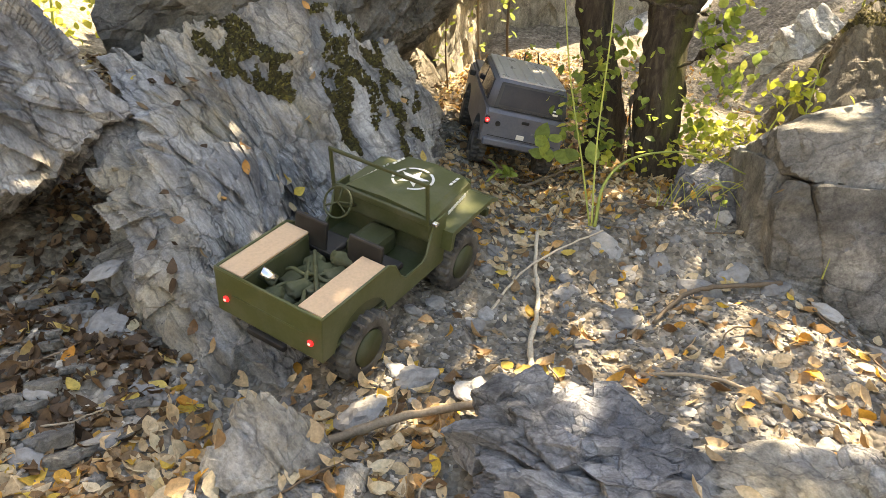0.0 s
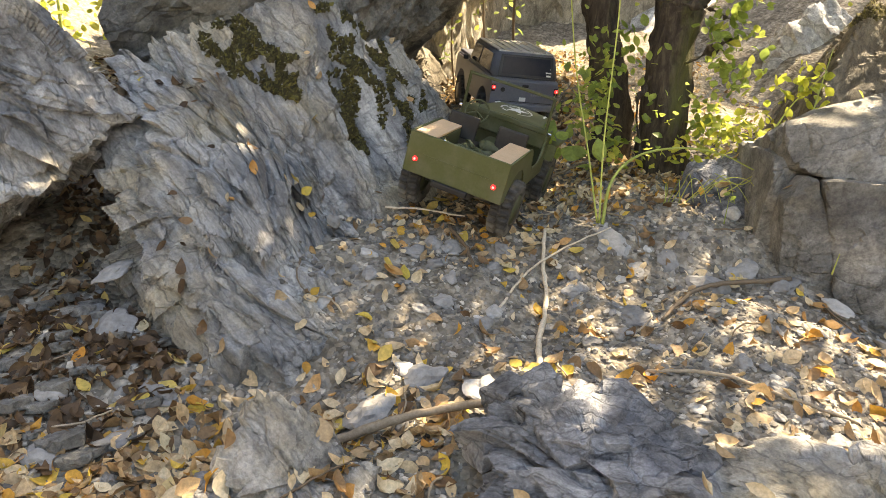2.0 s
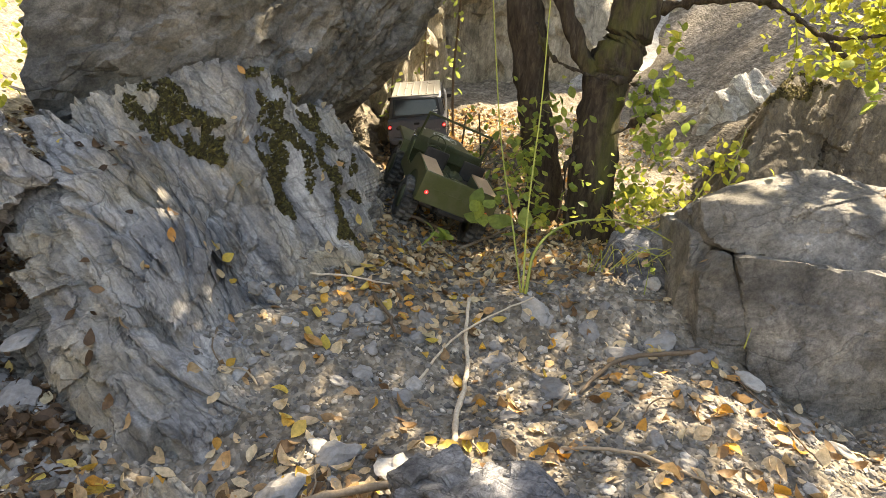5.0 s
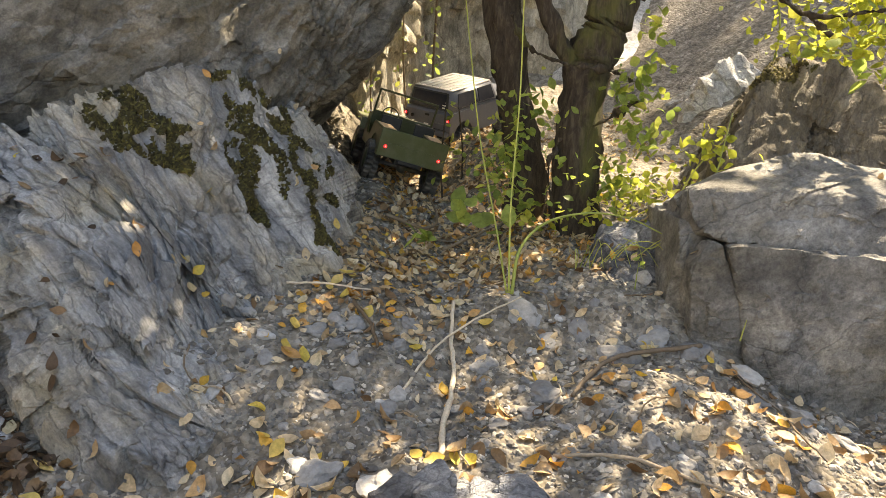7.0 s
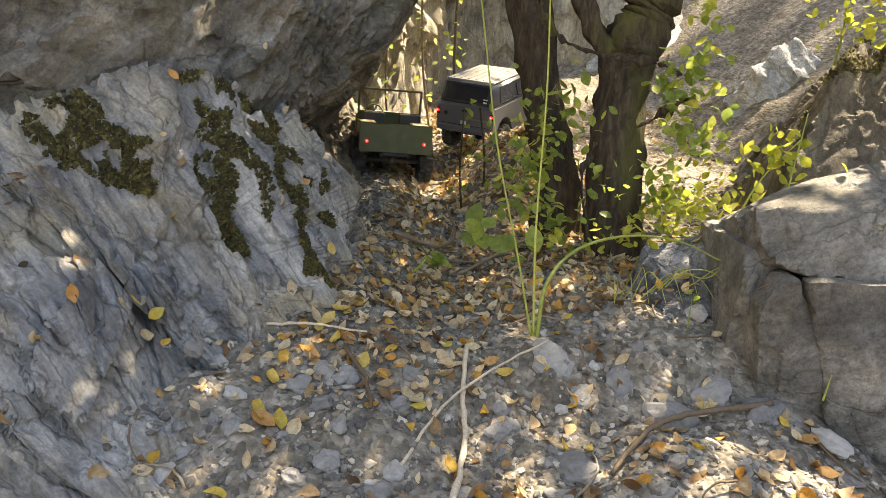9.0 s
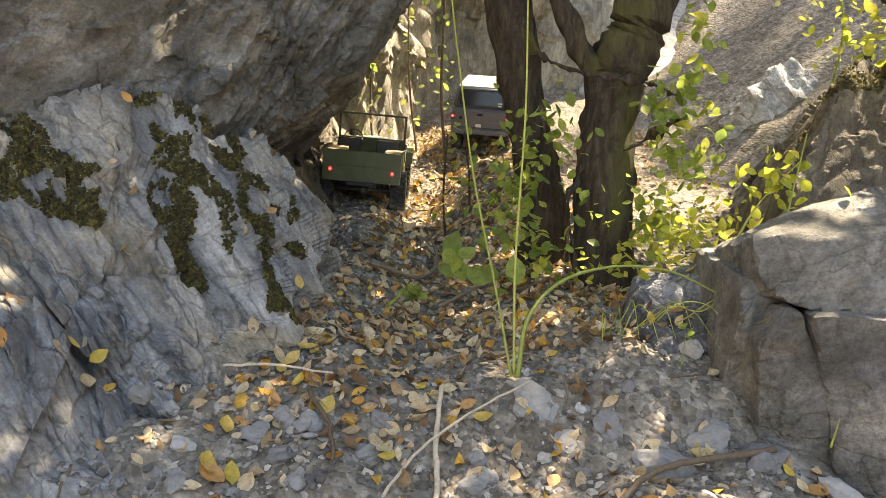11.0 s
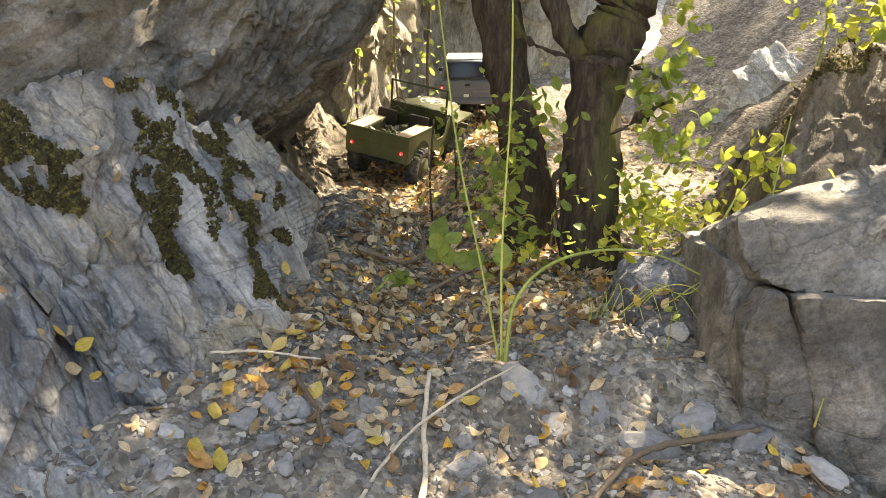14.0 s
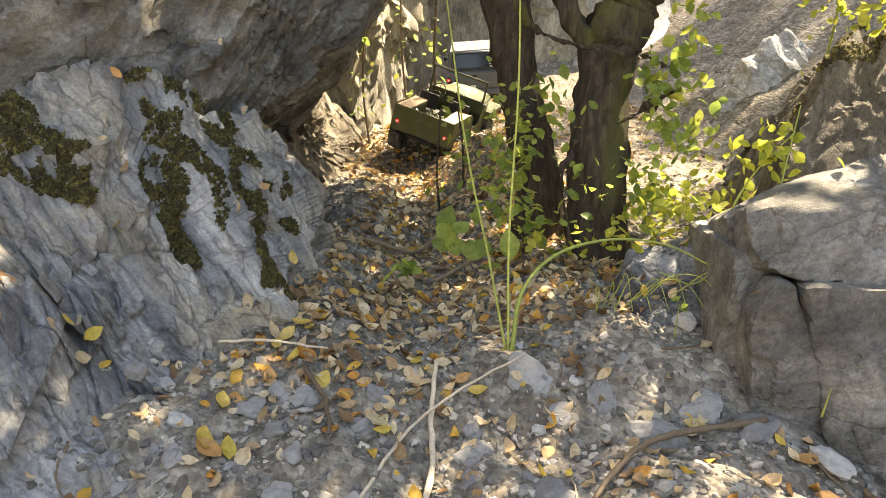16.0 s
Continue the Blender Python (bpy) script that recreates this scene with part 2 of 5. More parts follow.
OLIVE = paint_material("olive_paint", (0.078, 0.090, 0.034), 0.42, 0, 0.22)
OLIVE_DARK = paint_material("dark_olive_paint", (0.05, 0.06, 0.025), 0.55, 0, 0.2)
BLACK = paint_material("black_plastic", (0.012, 0.012, 0.013), 0.5, 0, 0.12)
RUBBER = paint_material("tyre_rubber", (0.035, 0.034, 0.033), 0.9, 0, 0.6)
STEEL = paint_material("axle_steel", (0.13, 0.13, 0.13), 0.45, 0.7, 0.4)
CHROME = paint_material("bright_metal", (0.75, 0.75, 0.76), 0.2, 1.0, 0.0)
TAN = paint_material("tan_bench_wood", (0.60, 0.42, 0.27), 0.55, 0, 0.08)
CANVAS = paint_material("olive_canvas", (0.072, 0.078, 0.036), 0.9, 0, 0.25)
WHITE = paint_material("white_marking", (0.75, 0.75, 0.72), 0.6, 0, 0.12)
GREY = paint_material("grey_paint", (0.135, 0.145, 0.175), 0.38, 0.2, 0.22)
# Roof colour raised above the body grey to stand in for sunlight on top.
ROOF = paint_material("sun_lightened_roof", (0.42, 0.41, 0.39), 0.3, 0.1, 0.3)
GLASS_DARK = paint_material("dark_window", (0.03, 0.033, 0.045), 0.1, 0.0, 0.05)
WINDOW_RIM = paint_material("window_rim", (0.03, 0.032, 0.037), 0.5, 0, 0.1)


def lamp_material():
    m, n, l, b = material("red_lamp", 0.3)
    b.inputs["Base Color"].default_value = (0.7, 0.02, 0.02, 1)
    b.inputs["Emission Color"].default_value = (1.0, 0.03, 0.04, 1)
    b.inputs["Emission Strength"].default_value = 0.3
    return m


def bulb_material():
    m, n, l, b = material("lit_bulb", 0.3)
    b.inputs["Base Color"].default_value = (0.8, 0.1, 0.1, 1)
    b.inputs["Emission Color"].default_value = (1.0, 0.25, 0.25, 1)
    b.inputs["Emission Strength"].default_value = 0.7
    return m


RED = lamp_material()
BULB = bulb_material()


# ---- mesh helpers ----
def mesh_of(bm, mat, name, smooth=True):
    me = bpy.data.meshes.new(name)
    bm.to_mesh(me)
    bm.free()
    me.materials.append(mat)
    me.polygons.foreach_set("use_smooth", [smooth] * len(me.polygons))
    return me


def part(name, bm, mat, parent=None, label="", smooth=False):
    ob = new(name, mesh_of(bm, mat, name, smooth))
    if parent is not None:
        ob.parent = parent
    if label:
        tagged(ob, label)
    return ob


def raw_mesh(name, verts, faces, mat, smooth=True):
    me = bpy.data.meshes.new(name)
    me.from_pydata(verts, [], faces)
    me.materials.append(mat)
    me.polygons.foreach_set("use_smooth", [smooth] * len(me.polygons))
    me.update()
    return me


def box(sx, sy, sz, c=(0, 0, 0), bev=0.003, rot=None, bm=None):
    one = bmesh.new()
    bmesh.ops.create_cube(one, size=1)
    bmesh.ops.scale(one, vec=(sx, sy, sz), verts=one.verts)
    if bev:
        bmesh.ops.bevel(one, geom=one.edges[:] + one.verts[:], offset=min(bev, 0.45 * min(sx, sy, sz)), segments=2, affect="EDGES", profile=0.5)
    if rot:
        bmesh.ops.rotate(one, verts=one.verts, matrix=Euler([radians(a) for a in rot]).to_matrix())
    bmesh.ops.translate(one, verts=one.verts, vec=c)
    return joined(bm, one)


def joined(bm, one):
    if bm is None:
        return one
    me = bpy.data.meshes.new("tmp")
    one.to_mesh(me)
    one.free()
    bm.from_mesh(me)
    bpy.data.meshes.remove(me)
    return bm


def lathe(profile, n=32, bm=None, c=(0, 0, 0)):
    """Turns (x, radius) pairs round the x axis."""
    bm = bm or bmesh.new()
    rings = []
    for x, r in profile:
        rings.append([bm.verts.new((c[0] + x, c[1] + r * math.cos(2 * math.pi * k / n), c[2] + r * math.sin(2 * math.pi * k / n))) for k in range(n)])
    for a, b in zip(rings, rings[1:]):
        for k in range(n):
            bm.faces.new((a[k], a[(k + 1) % n], b[(k + 1) % n], b[k]))
    bm.faces.new(list(reversed(rings[0])))
    bm.faces.new(rings[-1])
    bmesh.ops.recalc_face_normals(bm, faces=bm.faces)
    return bm


def tube(points, radii, n=8, bm=None):
    bm = bm or bmesh.new()
    pts = [Vector(p) for p in points]
    if not isinstance(radii, (list, tuple)):
        radii = [radii] * len(pts)
    rings, up = [], Vector((0.31, 0.17, 0.93))
    for i, p in enumerate(pts):
        d = (pts[min(i + 1, len(pts) - 1)] - pts[max(i - 1, 0)]).normalized()
        a = d.cross(up)
        a = (a if a.length > 1e-3 else d.cross(Vector((1, 0, 0)))).normalized()
        b = d.cross(a)
        rings.append([bm.verts.new(p + radii[i] * (a * math.cos(2 * math.pi * k / n) + b * math.sin(2 * math.pi * k / n))) for k in range(n)])
    for r, s in zip(rings, rings[1:]):
        for k in range(n):
            bm.faces.new((r[k], r[(k + 1) % n], s[(k + 1) % n], s[k]))
    bm.faces.new(list(reversed(rings[0])))
    bm.faces.new(rings[-1])
    return bm


def smooth_path(points, steps=6, wobble=0.0, rng=None):
    """Catmull-Rom line through a few points."""
    p = [Vector(q) for q in points]
    p = [p[0] * 2 - p[1]] + p + [p[-1] * 2 - p[-2]]
    out = []
    for i in range(1, len(p) - 2):
        for k in range(steps):
            t = k / steps
            a, b, c, d = p[i - 1:i + 3]
            q = 0.5 * ((2 * b) + (c - a) * t + (2 * a - 5 * b + 4 * c - d) * t * t + (3 * b - a - 3 * c + d) * t ** 3)
            if wobble and rng:
                q += Vector([rng.uniform(-wobble, wobble) for _ in range(3)])
            out.append(q)
    return out + [p[-2]]


def plate(poly, x0, x1, bm=None):
    """A flat outline of (y, z) pairs, given thickness from x0 to x1."""
    bm = bm or bmesh.new()
    a = [bm.verts.new((x0, y, z)) for y, z in poly]
    b = [bm.verts.new((x1, y, z)) for y, z in poly]
    fs = [bm.faces.new(a), bm.faces.new(list(reversed(b)))]
    n = len(poly)
    for k in range(n):
        fs.append(bm.faces.new((a[k], b[k], b[(k + 1) % n], a[(k + 1) % n])))
    bmesh.ops.recalc_face_normals(bm, faces=fs)
    return bm


def empty(name, label, category, group=""):
    return tagged(new(name), label, category, group)


# ---- the lie of the land ----
PROF_Y = [-60, -2, 0.3, 0.9, 1.26, 1.5, 1.62, 1.78, 2.0, 2.25, 2.5, 3.0, 3.5, 4.2, 5.0, 7.0, 12.0, 60.0]
PROF_Z = [-4, -0.6, -0.16, -0.09, -0.025, 0.0, 0.03, 0.12, 0.15, 0.165, 0.183, 0.215, 0.262, 0.355, 0.55, 1.5, 4.4, 24.0]


def fbm(x, y, z, octaves=5, h=0.7):
    return noise.fractal(Vector((x, y, z)), h, 2.0, octaves)


# low humps and dips along the wheel tracks: place and height
HUMPS = [(-0.3, 1.2, -0.075), (-0.3, 1.6, 0.065), (-0.1, 1.6, 0.032), (-0.1, 2, 0.039), (-0.1, 2.4, 0.037), (-0.1, 2.6, -0.076), (-0.1, 3.4, -0.040), (-0.1, 3.6, -0.047), (0.1, 1.6, 0.038), (0.1, 2.4, 0.032), (0.1, 2.6, 0.047), (0.1, 2.8, 0.057), (0.1, 3, 0.030), (0.1, 3.4, 0.057), (0.1, 3.6, -0.032), (0.3, 2, -0.045), (0.3, 2.2, -0.034), (0.3, 2.4, -0.067), (0.3, 2.6, -0.039), (0.3, 2.8, -0.042), (0.3, 3, -0.051), (0.3, 3.2, -0.048), (0.3, 3.4, -0.104), (0.3, 3.6, 0.050), (0.3, 3.8, -0.032), (0.5, 2.8, 0.043), (0.5, 3, 0.071), (0.5, 3.2, 0.111), (0.5, 3.4, 0.040), (0.5, 3.6, -0.032), (0.5, 4, 0.049), (0.7, 3.8, 0.040), (0.7, 4.2, 0.042)]


def land(x, y):
    z = float(np.interp(y, PROF_Y, PROF_Z))
    z += 0.45 * max(0.0, -x - 1.0) ** 1.2 + 0.55 * max(0.0, x - 1.5) ** 1.1
    z -= 0.10 * max(0.0, 1 - abs(x - 1.15) / 0.4) * max(0.0, 1 - abs(y - 1.45) / 0.5)
    if 0.9 < y < 4.9 and -0.8 < x < 1.3:
        for hx, hy, hz in HUMPS:
            z += hz * math.exp(-((x - hx) ** 2 + (y - hy) ** 2) / 0.03)
    near = 1.0 / (1.0 + 0.02 * (x * x + y * y))
    z += 0.035 * fbm(x * 2.1, y * 2.1, 3.1, 4) * (0.6 + 0.4 * near) + 0.010 * fbm(x * 11, y * 11, 7.7, 4)
    if abs(x) + abs(y) > 8:
        z += 0.25 * fbm(x * 0.35, y * 0.35, 1.0, 4)
    return z


def spaced(lo, hi, a, b, step, grow=1.22):
    mid = list(np.arange(a, b + step / 2, step))
    out, s, v = [], step, a
    while v > lo:
        s *= grow
        v -= s
        out.append(v)
    out2, s, v = [], step, mid[-1]
    while v < hi:
        s *= grow
        v += s
        out2.append(v)
    return list(reversed(out)) + mid + out2


def build_ground():
    xs, ys = spaced(-70, 70, -1.3, 1.7, 0.012), spaced(-60, 80, 0.55, 4.4, 0.014)
    verts, faces, n = [], [], len(xs)
    for y in ys:
        for x in xs:
            fine = 0.0
            if -1.5 < x < 1.9 and 0.4 < y < 4.6:
                fine = 0.006 * noise.turbulence(Vector((x * 45, y * 45, 0.3)), 3, True) + 0.004 * noise.noise(Vector((x * 120, y * 120, 2)))
            verts.append((x, y, land(x, y) + fine))
    for j in range(len(ys) - 1):
        for i in range(n - 1):
            k = j * n + i
            faces.append((k, k + 1, k + n + 1, k + n))
    ob = new("ground", raw_mesh("ground", verts, faces, SOIL))
    tagged(ob, "grey gravelly soil rising between boulders", "ground", kind="structure")
    return ob


ground = build_ground()
SOLIDS = []


def sphere_dirs(sub):
    bm = bmesh.new()
    bmesh.ops.create_icosphere(bm, subdivisions=sub, radius=1)
    bm.verts.ensure_lookup_table()
    v = np.array([q.co[:] for q in bm.verts])
    f = [[q.index for q in p.verts] for p in bm.faces]
    bm.free()
    return v / np.linalg.norm(v, axis=1)[:, None], f


DIRS = {}


def wob0(p, s):
    return 1.4 * noise.noise(Vector((p[0] * 5 + s, p[1] * 5, p[2] * 5)))


def chip(q):
    """Height over a broken surface of tilted flat facets."""
    dist, pts = noise.voronoi(q)
    tilt = noise.cell_vector(pts[0] * 3.7)
    return (q - pts[0]).dot(tilt - Vector((0.5, 0.5, 0.5))) * 1.6 + 0.35 * (tilt.x - 0.5)


def rock(name, corners, mat, label, sub=6, rough=0.02, layer=(0.6, -0.35, -0.72), seed=0.0, sharp=70, crack=0.012, keep=True, category="boulder", group="", facet=1.0, face=None, ledge=0.0):
    """A boulder: a hull of a few corners with softened edges, broken up along its layering."""
    if sub not in DIRS:
        DIRS[sub] = sphere_dirs(sub)
    d, faces = DIRS[sub]
    bm = bmesh.new()
    for c in corners:
        bm.verts.new(c)
    bmesh.ops.convex_hull(bm, input=bm.verts)
    ctr = np.mean(np.array(corners), axis=0)
    planes = []
    bmesh.ops.recalc_face_normals(bm, faces=bm.faces)
    for fc in bm.faces:
        nn = np.array(fc.normal[:])
        o = float(nn @ (np.array(fc.verts[0].co[:]) - ctr))
        if o < 0:
            nn, o = -nn, -o
        planes.append((nn, max(o, 1e-3)))
    bm.free()
    inv = np.stack([np.maximum(d @ nn, 1e-6) / o for nn, o in planes])
    r = 1.0 / (np.sum(inv ** sharp, axis=0) ** (1.0 / sharp))
    p = ctr + d * r[:, None]
    s = Vector(layer).normalized()
    a = s.orthogonal().normalized() if face is None else Vector(face).cross(s).normalized()
    b = s.cross(a)
    fr = np.array([s[:], a[:], b[:]])
    q = p @ fr.T
    out = []
    for k in range(len(p)):
        u, v, w = q[k]
        o1 = noise.fractal(Vector((p[k][0] * 3 + seed, p[k][1] * 3, p[k][2] * 3)), 0.8, 2.0, 3)
        la = noise.ridged_multi_fractal(Vector((u * 2.2 + seed, v * 13, w * 13)), 0.9, 2.1, 4, 1.0, 2.0)
        ch = noise.noise(Vector((u * 3.5, v * 5 + seed, w * 34)))
        fi = noise.turbulence(Vector((u * 25, v * 60, w * 60 + seed)), 3, False)
        blk = chip(Vector((u * 2.6 + 0.25 * wob0(p[k], seed), v * 8 + seed, w * 8)))
        blk2 = chip(Vector((u * 8 + seed, v * 22 + 0.2 * wob0(p[k], 2.0), w * 22)))
        cell = noise.voronoi(Vector((u * 5 + seed, v * 8, w * 8)))[0]
        edge = max(0.0, 1 - (cell[1] - cell[0]) * 9)
        wob = noise.noise(Vector((u * 2.5 + seed, v * 4, w * 4)))
        s1 = (w * 21 + v * 6 + wob * 1.6) % 1.0
        s2 = (w * 55 - v * 23 + wob * 2.5 + u * 3) % 1.0
        amp = 0.5 + 0.9 * abs(noise.noise(Vector((u * 5, v * 7 + seed, w * 7))))
        if ledge:
            far = noise.noise(Vector((u * 1.3 + 9 + seed, v * 3, w * 3)))
            one = 1 - (v * 7.5 + 0.9 * wob + 0.7 * far) % 1.0
            two = 1 - (v * 19 + 1.2 * wob + u * 1.2) % 1.0
            disp = rough * (1.0 * o1 + 0.3 * ch + 0.12 * fi + 0.12 * (la - 1.0) + facet * (1.6 * blk + 0.75 * blk2)) - crack * edge * amp
            disp += ledge * (max(0.0, 0.6 + 1.3 * far) * one + 0.3 * amp * two - 0.55)
        else:
            disp = rough * (1.0 * o1 + 0.25 * (la - 1.0) + 0.3 * ch + 0.2 * fi + amp * (0.5 * s1 + 0.2 * s2) + facet * (1.6 * blk + 0.75 * blk2) - 0.4) - crack * edge * amp
        out.append(p[k] + d[k] * disp)
    ob = new(name, raw_mesh(name, [tuple(v) for v in out], faces, mat))
    ob.data.set_sharp_from_angle(angle=radians(30))
    tagged(ob, label, category, group)
    if keep:
        SOLIDS.append(ob)
    return ob


left_boulder = rock("boulder", [
    (-0.66, 1.50, -0.1), (-0.66, 1.47, 0.10), (-0.58, 1.37, -0.12), (-0.57, 1.36, 0.03), (-0.50, 1.33, -0.1), (-0.48, 1.33, 0.04), (-0.40, 1.44, 0.04), (-0.38, 1.42, -0.1),
    (-0.25, 1.66, 0.06), (-0.10, 1.80, 0.06), (0.02, 2.12, 0.16), (0.03, 2.28, 0.36), (-0.08, 2.22, 0.50), (-0.19, 2.17, 0.585), (-0.32, 2.06, 0.62),
    (-0.50, 1.96, 0.61), (-0.69, 1.91, 0.60), (-0.79, 1.85, 0.51), (-0.83, 1.76, 0.34), (-0.76, 1.66, 0.12), (-0.8, 2.3, 0.0), (0.0, 2.6, 0.1), (-0.5, 2.3, 0.5), (-0.1, 2.5, 0.4)],
    STONE, "large grey foliated boulder with moss on its shoulder", sub=8, rough=0.025, seed=1.7, crack=0.026, facet=2.1, face=(0.45, -0.75, 0.48), ledge=0.045)
rock("boulder", [
    (-0.53, 1.36, -0.1), (-0.52, 1.36, 0.05), (-0.41, 1.30, -0.1), (-0.40, 1.305, 0.0), (-0.30, 1.31, -0.1), (-0.30, 1.315, -0.005), (-0.20, 1.40, -0.1), (-0.20, 1.41, 0.0),
    (-0.14, 1.5, 0.0), (-0.09, 1.72, 0.05), (-0.3, 1.7, 0.10), (-0.48, 1.5, 0.14), (-0.38, 1.36, 0.045), (-0.5, 1.7, -0.1)],
    STONE, "low sloping foot of grey foliated rock", sub=7, rough=0.014, seed=23.0, crack=0.012, facet=1.5, face=(0.45, -0.75, 0.48), ledge=0.022)
wall_boulder = rock("overhanging_boulder", [
    (-0.86, 2.02, 0.46), (-0.84, 2.0, 0.85), (-0.80, 2.0, 1.5), (-0.52, 2.06, 0.57), (-0.30, 2.12, 0.56), (-0.15, 2.42, 0.50), (-0.02, 2.52, 0.62), (0.19, 2.72, 0.81),
    (0.33, 2.82, 1.03), (0.5, 2.95, 1.5), (-0.9, 3.4, 1.5), (0.4, 3.6, 1.5), (-0.9, 3.3, 0.3), (-0.3, 3.2, 0.25), (-0.1, 3.1, 0.4)],
    STONE_B, "huge overhanging brownish grey boulder behind the gully", sub=7, rough=0.03, facet=0.7, seed=5.1, layer=(0.8, 0.1, 0.5), crack=0.01)
rock("boulder", [
    (0.82, 1.66, -0.08), (0.80, 1.67, 0.225), (0.845, 1.67, 0.286), (0.866, 1.648, 0.288), (0.955, 1.625, -0.1), (0.925, 1.63, 0.10),
    (0.86, 2.0, 0.24), (0.84, 1.98, -0.1), (0.95, 2.0, 0.2), (1.0, 1.98, -0.1)],
    STONE_G, "grey angular wedge of boulder beside an upright crack", sub=6, rough=0.007, seed=9.4, layer=(0.9, 0.2, 0.2), crack=0.006, sharp=160)
rock("boulder", [
    (0.785, 1.77, -0.05), (0.78, 1.75, 0.13), (0.79, 1.72, 0.27), (0.80, 1.76, 0.315), (0.88, 1.74, 0.30), (0.88, 1.74, -0.05), (0.84, 2.05, 0.3), (0.95, 2.05, 0.3), (0.84, 2.05, -0.05), (0.98, 2.0, -0.05)],
    STONE_G, "grey upright slab leaning behind the split boulder", sub=6, rough=0.008, seed=39.4, layer=(0.2, 0.2, 0.9), crack=0.008, sharp=160)
rock("boulder", [
    (0.868, 1.640, 0.288), (0.957, 1.610, -0.1), (0.927, 1.618, 0.10), (1.06, 1.575, 0.282), (1.09, 1.52, -0.12), (1.42, 1.50, 0.268), (1.45, 1.44, -0.15),
    (0.98, 2.0, 0.23), (1.03, 2.0, -0.1), (1.6, 1.9, 0.22), (1.6, 1.6, -0.1)],
    STONE_G, "grey blocky boulder under a split-off cap", sub=6, rough=0.008, seed=29.4, layer=(0.9, 0.2, 0.2), crack=0.006, sharp=160)
rock("boulder", [
    (0.80, 1.74, 0.30), (0.86, 2.0, 0.26), (0.80, 1.715, 0.318), (0.815, 1.75, 0.395), (0.95, 1.86, 0.415), (1.13, 1.9, 0.45), (1.19, 1.9, 0.465), (1.42, 1.9, 0.41),
    (0.90, 1.665, 0.275), (1.10, 1.60, 0.265), (1.42, 1.53, 0.245), (0.92, 1.72, 0.385), (1.12, 1.68, 0.392), (1.4, 1.62, 0.37), (1.65, 1.6, 0.285), (1.65, 2.2, 0.27), (0.9, 2.2, 0.25)],
    STONE_G, "grey cap of split boulder above a dark crack", sub=6, rough=0.009, seed=19.4, layer=(0.9, 0.2, 0.2), crack=0.010, sharp=160)
rock("boulder", [
    (1.01, 1.99, 0.30), (1.02, 2.0, 0.38), (1.17, 2.14, 0.62), (1.24, 2.18, 0.68), (1.33, 2.2, 0.72), (1.5, 2.2, 0.66), (1.75, 2.15, 0.56), (1.9, 2.4, 0.4), (1.1, 2.5, 0.2), (1.4, 2.7, 0.55), (1.15, 2.1, 0.2), (1.7, 2.0, 0.3)],
    STONE_C, "brown leaning boulder with a mossy crest", sub=6, rough=0.02, seed=2.2, layer=(0.5, 0.2, 0.8))
rock("boulder", [
    (0.65, 2.0, 0.0), (0.66, 2.0, 0.16), (0.71, 2.05, 0.24), (0.86, 2.05, 0.275), (0.94, 1.96, 0.265), (0.84, 1.84, 0.0), (0.84, 1.85, 0.14), (0.68, 1.85, 0.0), (0.69, 1.87, 0.15), (0.95, 2.2, 0.1), (0.7, 2.2, 0.1)],
    STONE_D, "dark grey blocky rock beside the tree foot", sub=5, rough=0.012, seed=4.4, layer=(0.9, -0.1, 0.3))
rock("boulder", [
    (-0.93, 1.58, 0.75), (-0.86, 1.66, 0.62), (-0.78, 1.7, 0.48), (-0.69, 1.71, 0.41), (-0.69, 1.66, 0.365), (-0.77, 1.6, 0.34), (-0.83, 1.55, 0.315), (-0.88, 1.45, 0.27), (-1.3, 1.4, 0.2),
    (-1.3, 1.5, 0.85), (-1.3, 2.1, 0.7), (-0.95, 2.0, 0.5), (-1.0, 1.42, 0.45), (-1.25, 2.1, 0.0), (-1.35, 1.4, -0.1)],
    STONE, "grey overhanging slab of rock beside the large boulder", sub=7, rough=0.02, facet=1.5, face=(0.3, -0.9, 0.2), ledge=0.025, seed=7.7, layer=(0.8, 0.2, -0.5))
rock("rock", [
    (-0.295, 1.035, 0.088), (-0.28, 1.045, 0.08), (-0.37, 0.94, -0.15), (-0.10, 0.94, -0.15), (-0.22, 1.05, 0.015), (-0.14, 0.99, -0.03), (-0.345, 0.96, -0.04), (-0.22, 1.12, -0.1), (-0.33, 0.86, -0.12), (-0.14, 0.86, -0.1), (-0.25, 0.95, 0.0)],
    STONE, "small pointed grey rock with white veins", sub=6, rough=0.013, facet=2.2, seed=3.3, layer=(0.3, 0.2, -0.9), category="rock")
rock("rock", [
    (-0.38, 0.97, -0.035), (-0.43, 0.9, -0.05), (-0.34, 0.93, -0.04), (-0.45, 0.9, -0.15), (-0.32, 0.88, -0.15), (-0.36, 1.02, -0.1)],
    STONE_D, "low grey rock among fallen leaves", sub=4, rough=0.01, seed=6.1, category="rock")
rock("rock", [
    (0.07, 1.085, 0.072), (0.19, 1.14, 0.052), (0.31, 1.04, 0.05), (0.34, 1.0, 0.0), (0.42, 0.97, 0.0), (0.04, 1.0, 0.0), (0.0, 0.85, -0.03), (0.3, 0.8, -0.02), (0.05, 1.05, -0.15), (0.4, 1.1, -0.15), (0.05, 0.8, -0.2), (0.4, 0.75, -0.2), (0.33, 0.95, 0.01)],
    STONE_D, "dark slate rock broken into blocks", sub=7, rough=0.017, facet=2.6, seed=8.6, layer=(0.8, 0.1, -0.5), crack=0.022, category="rock")
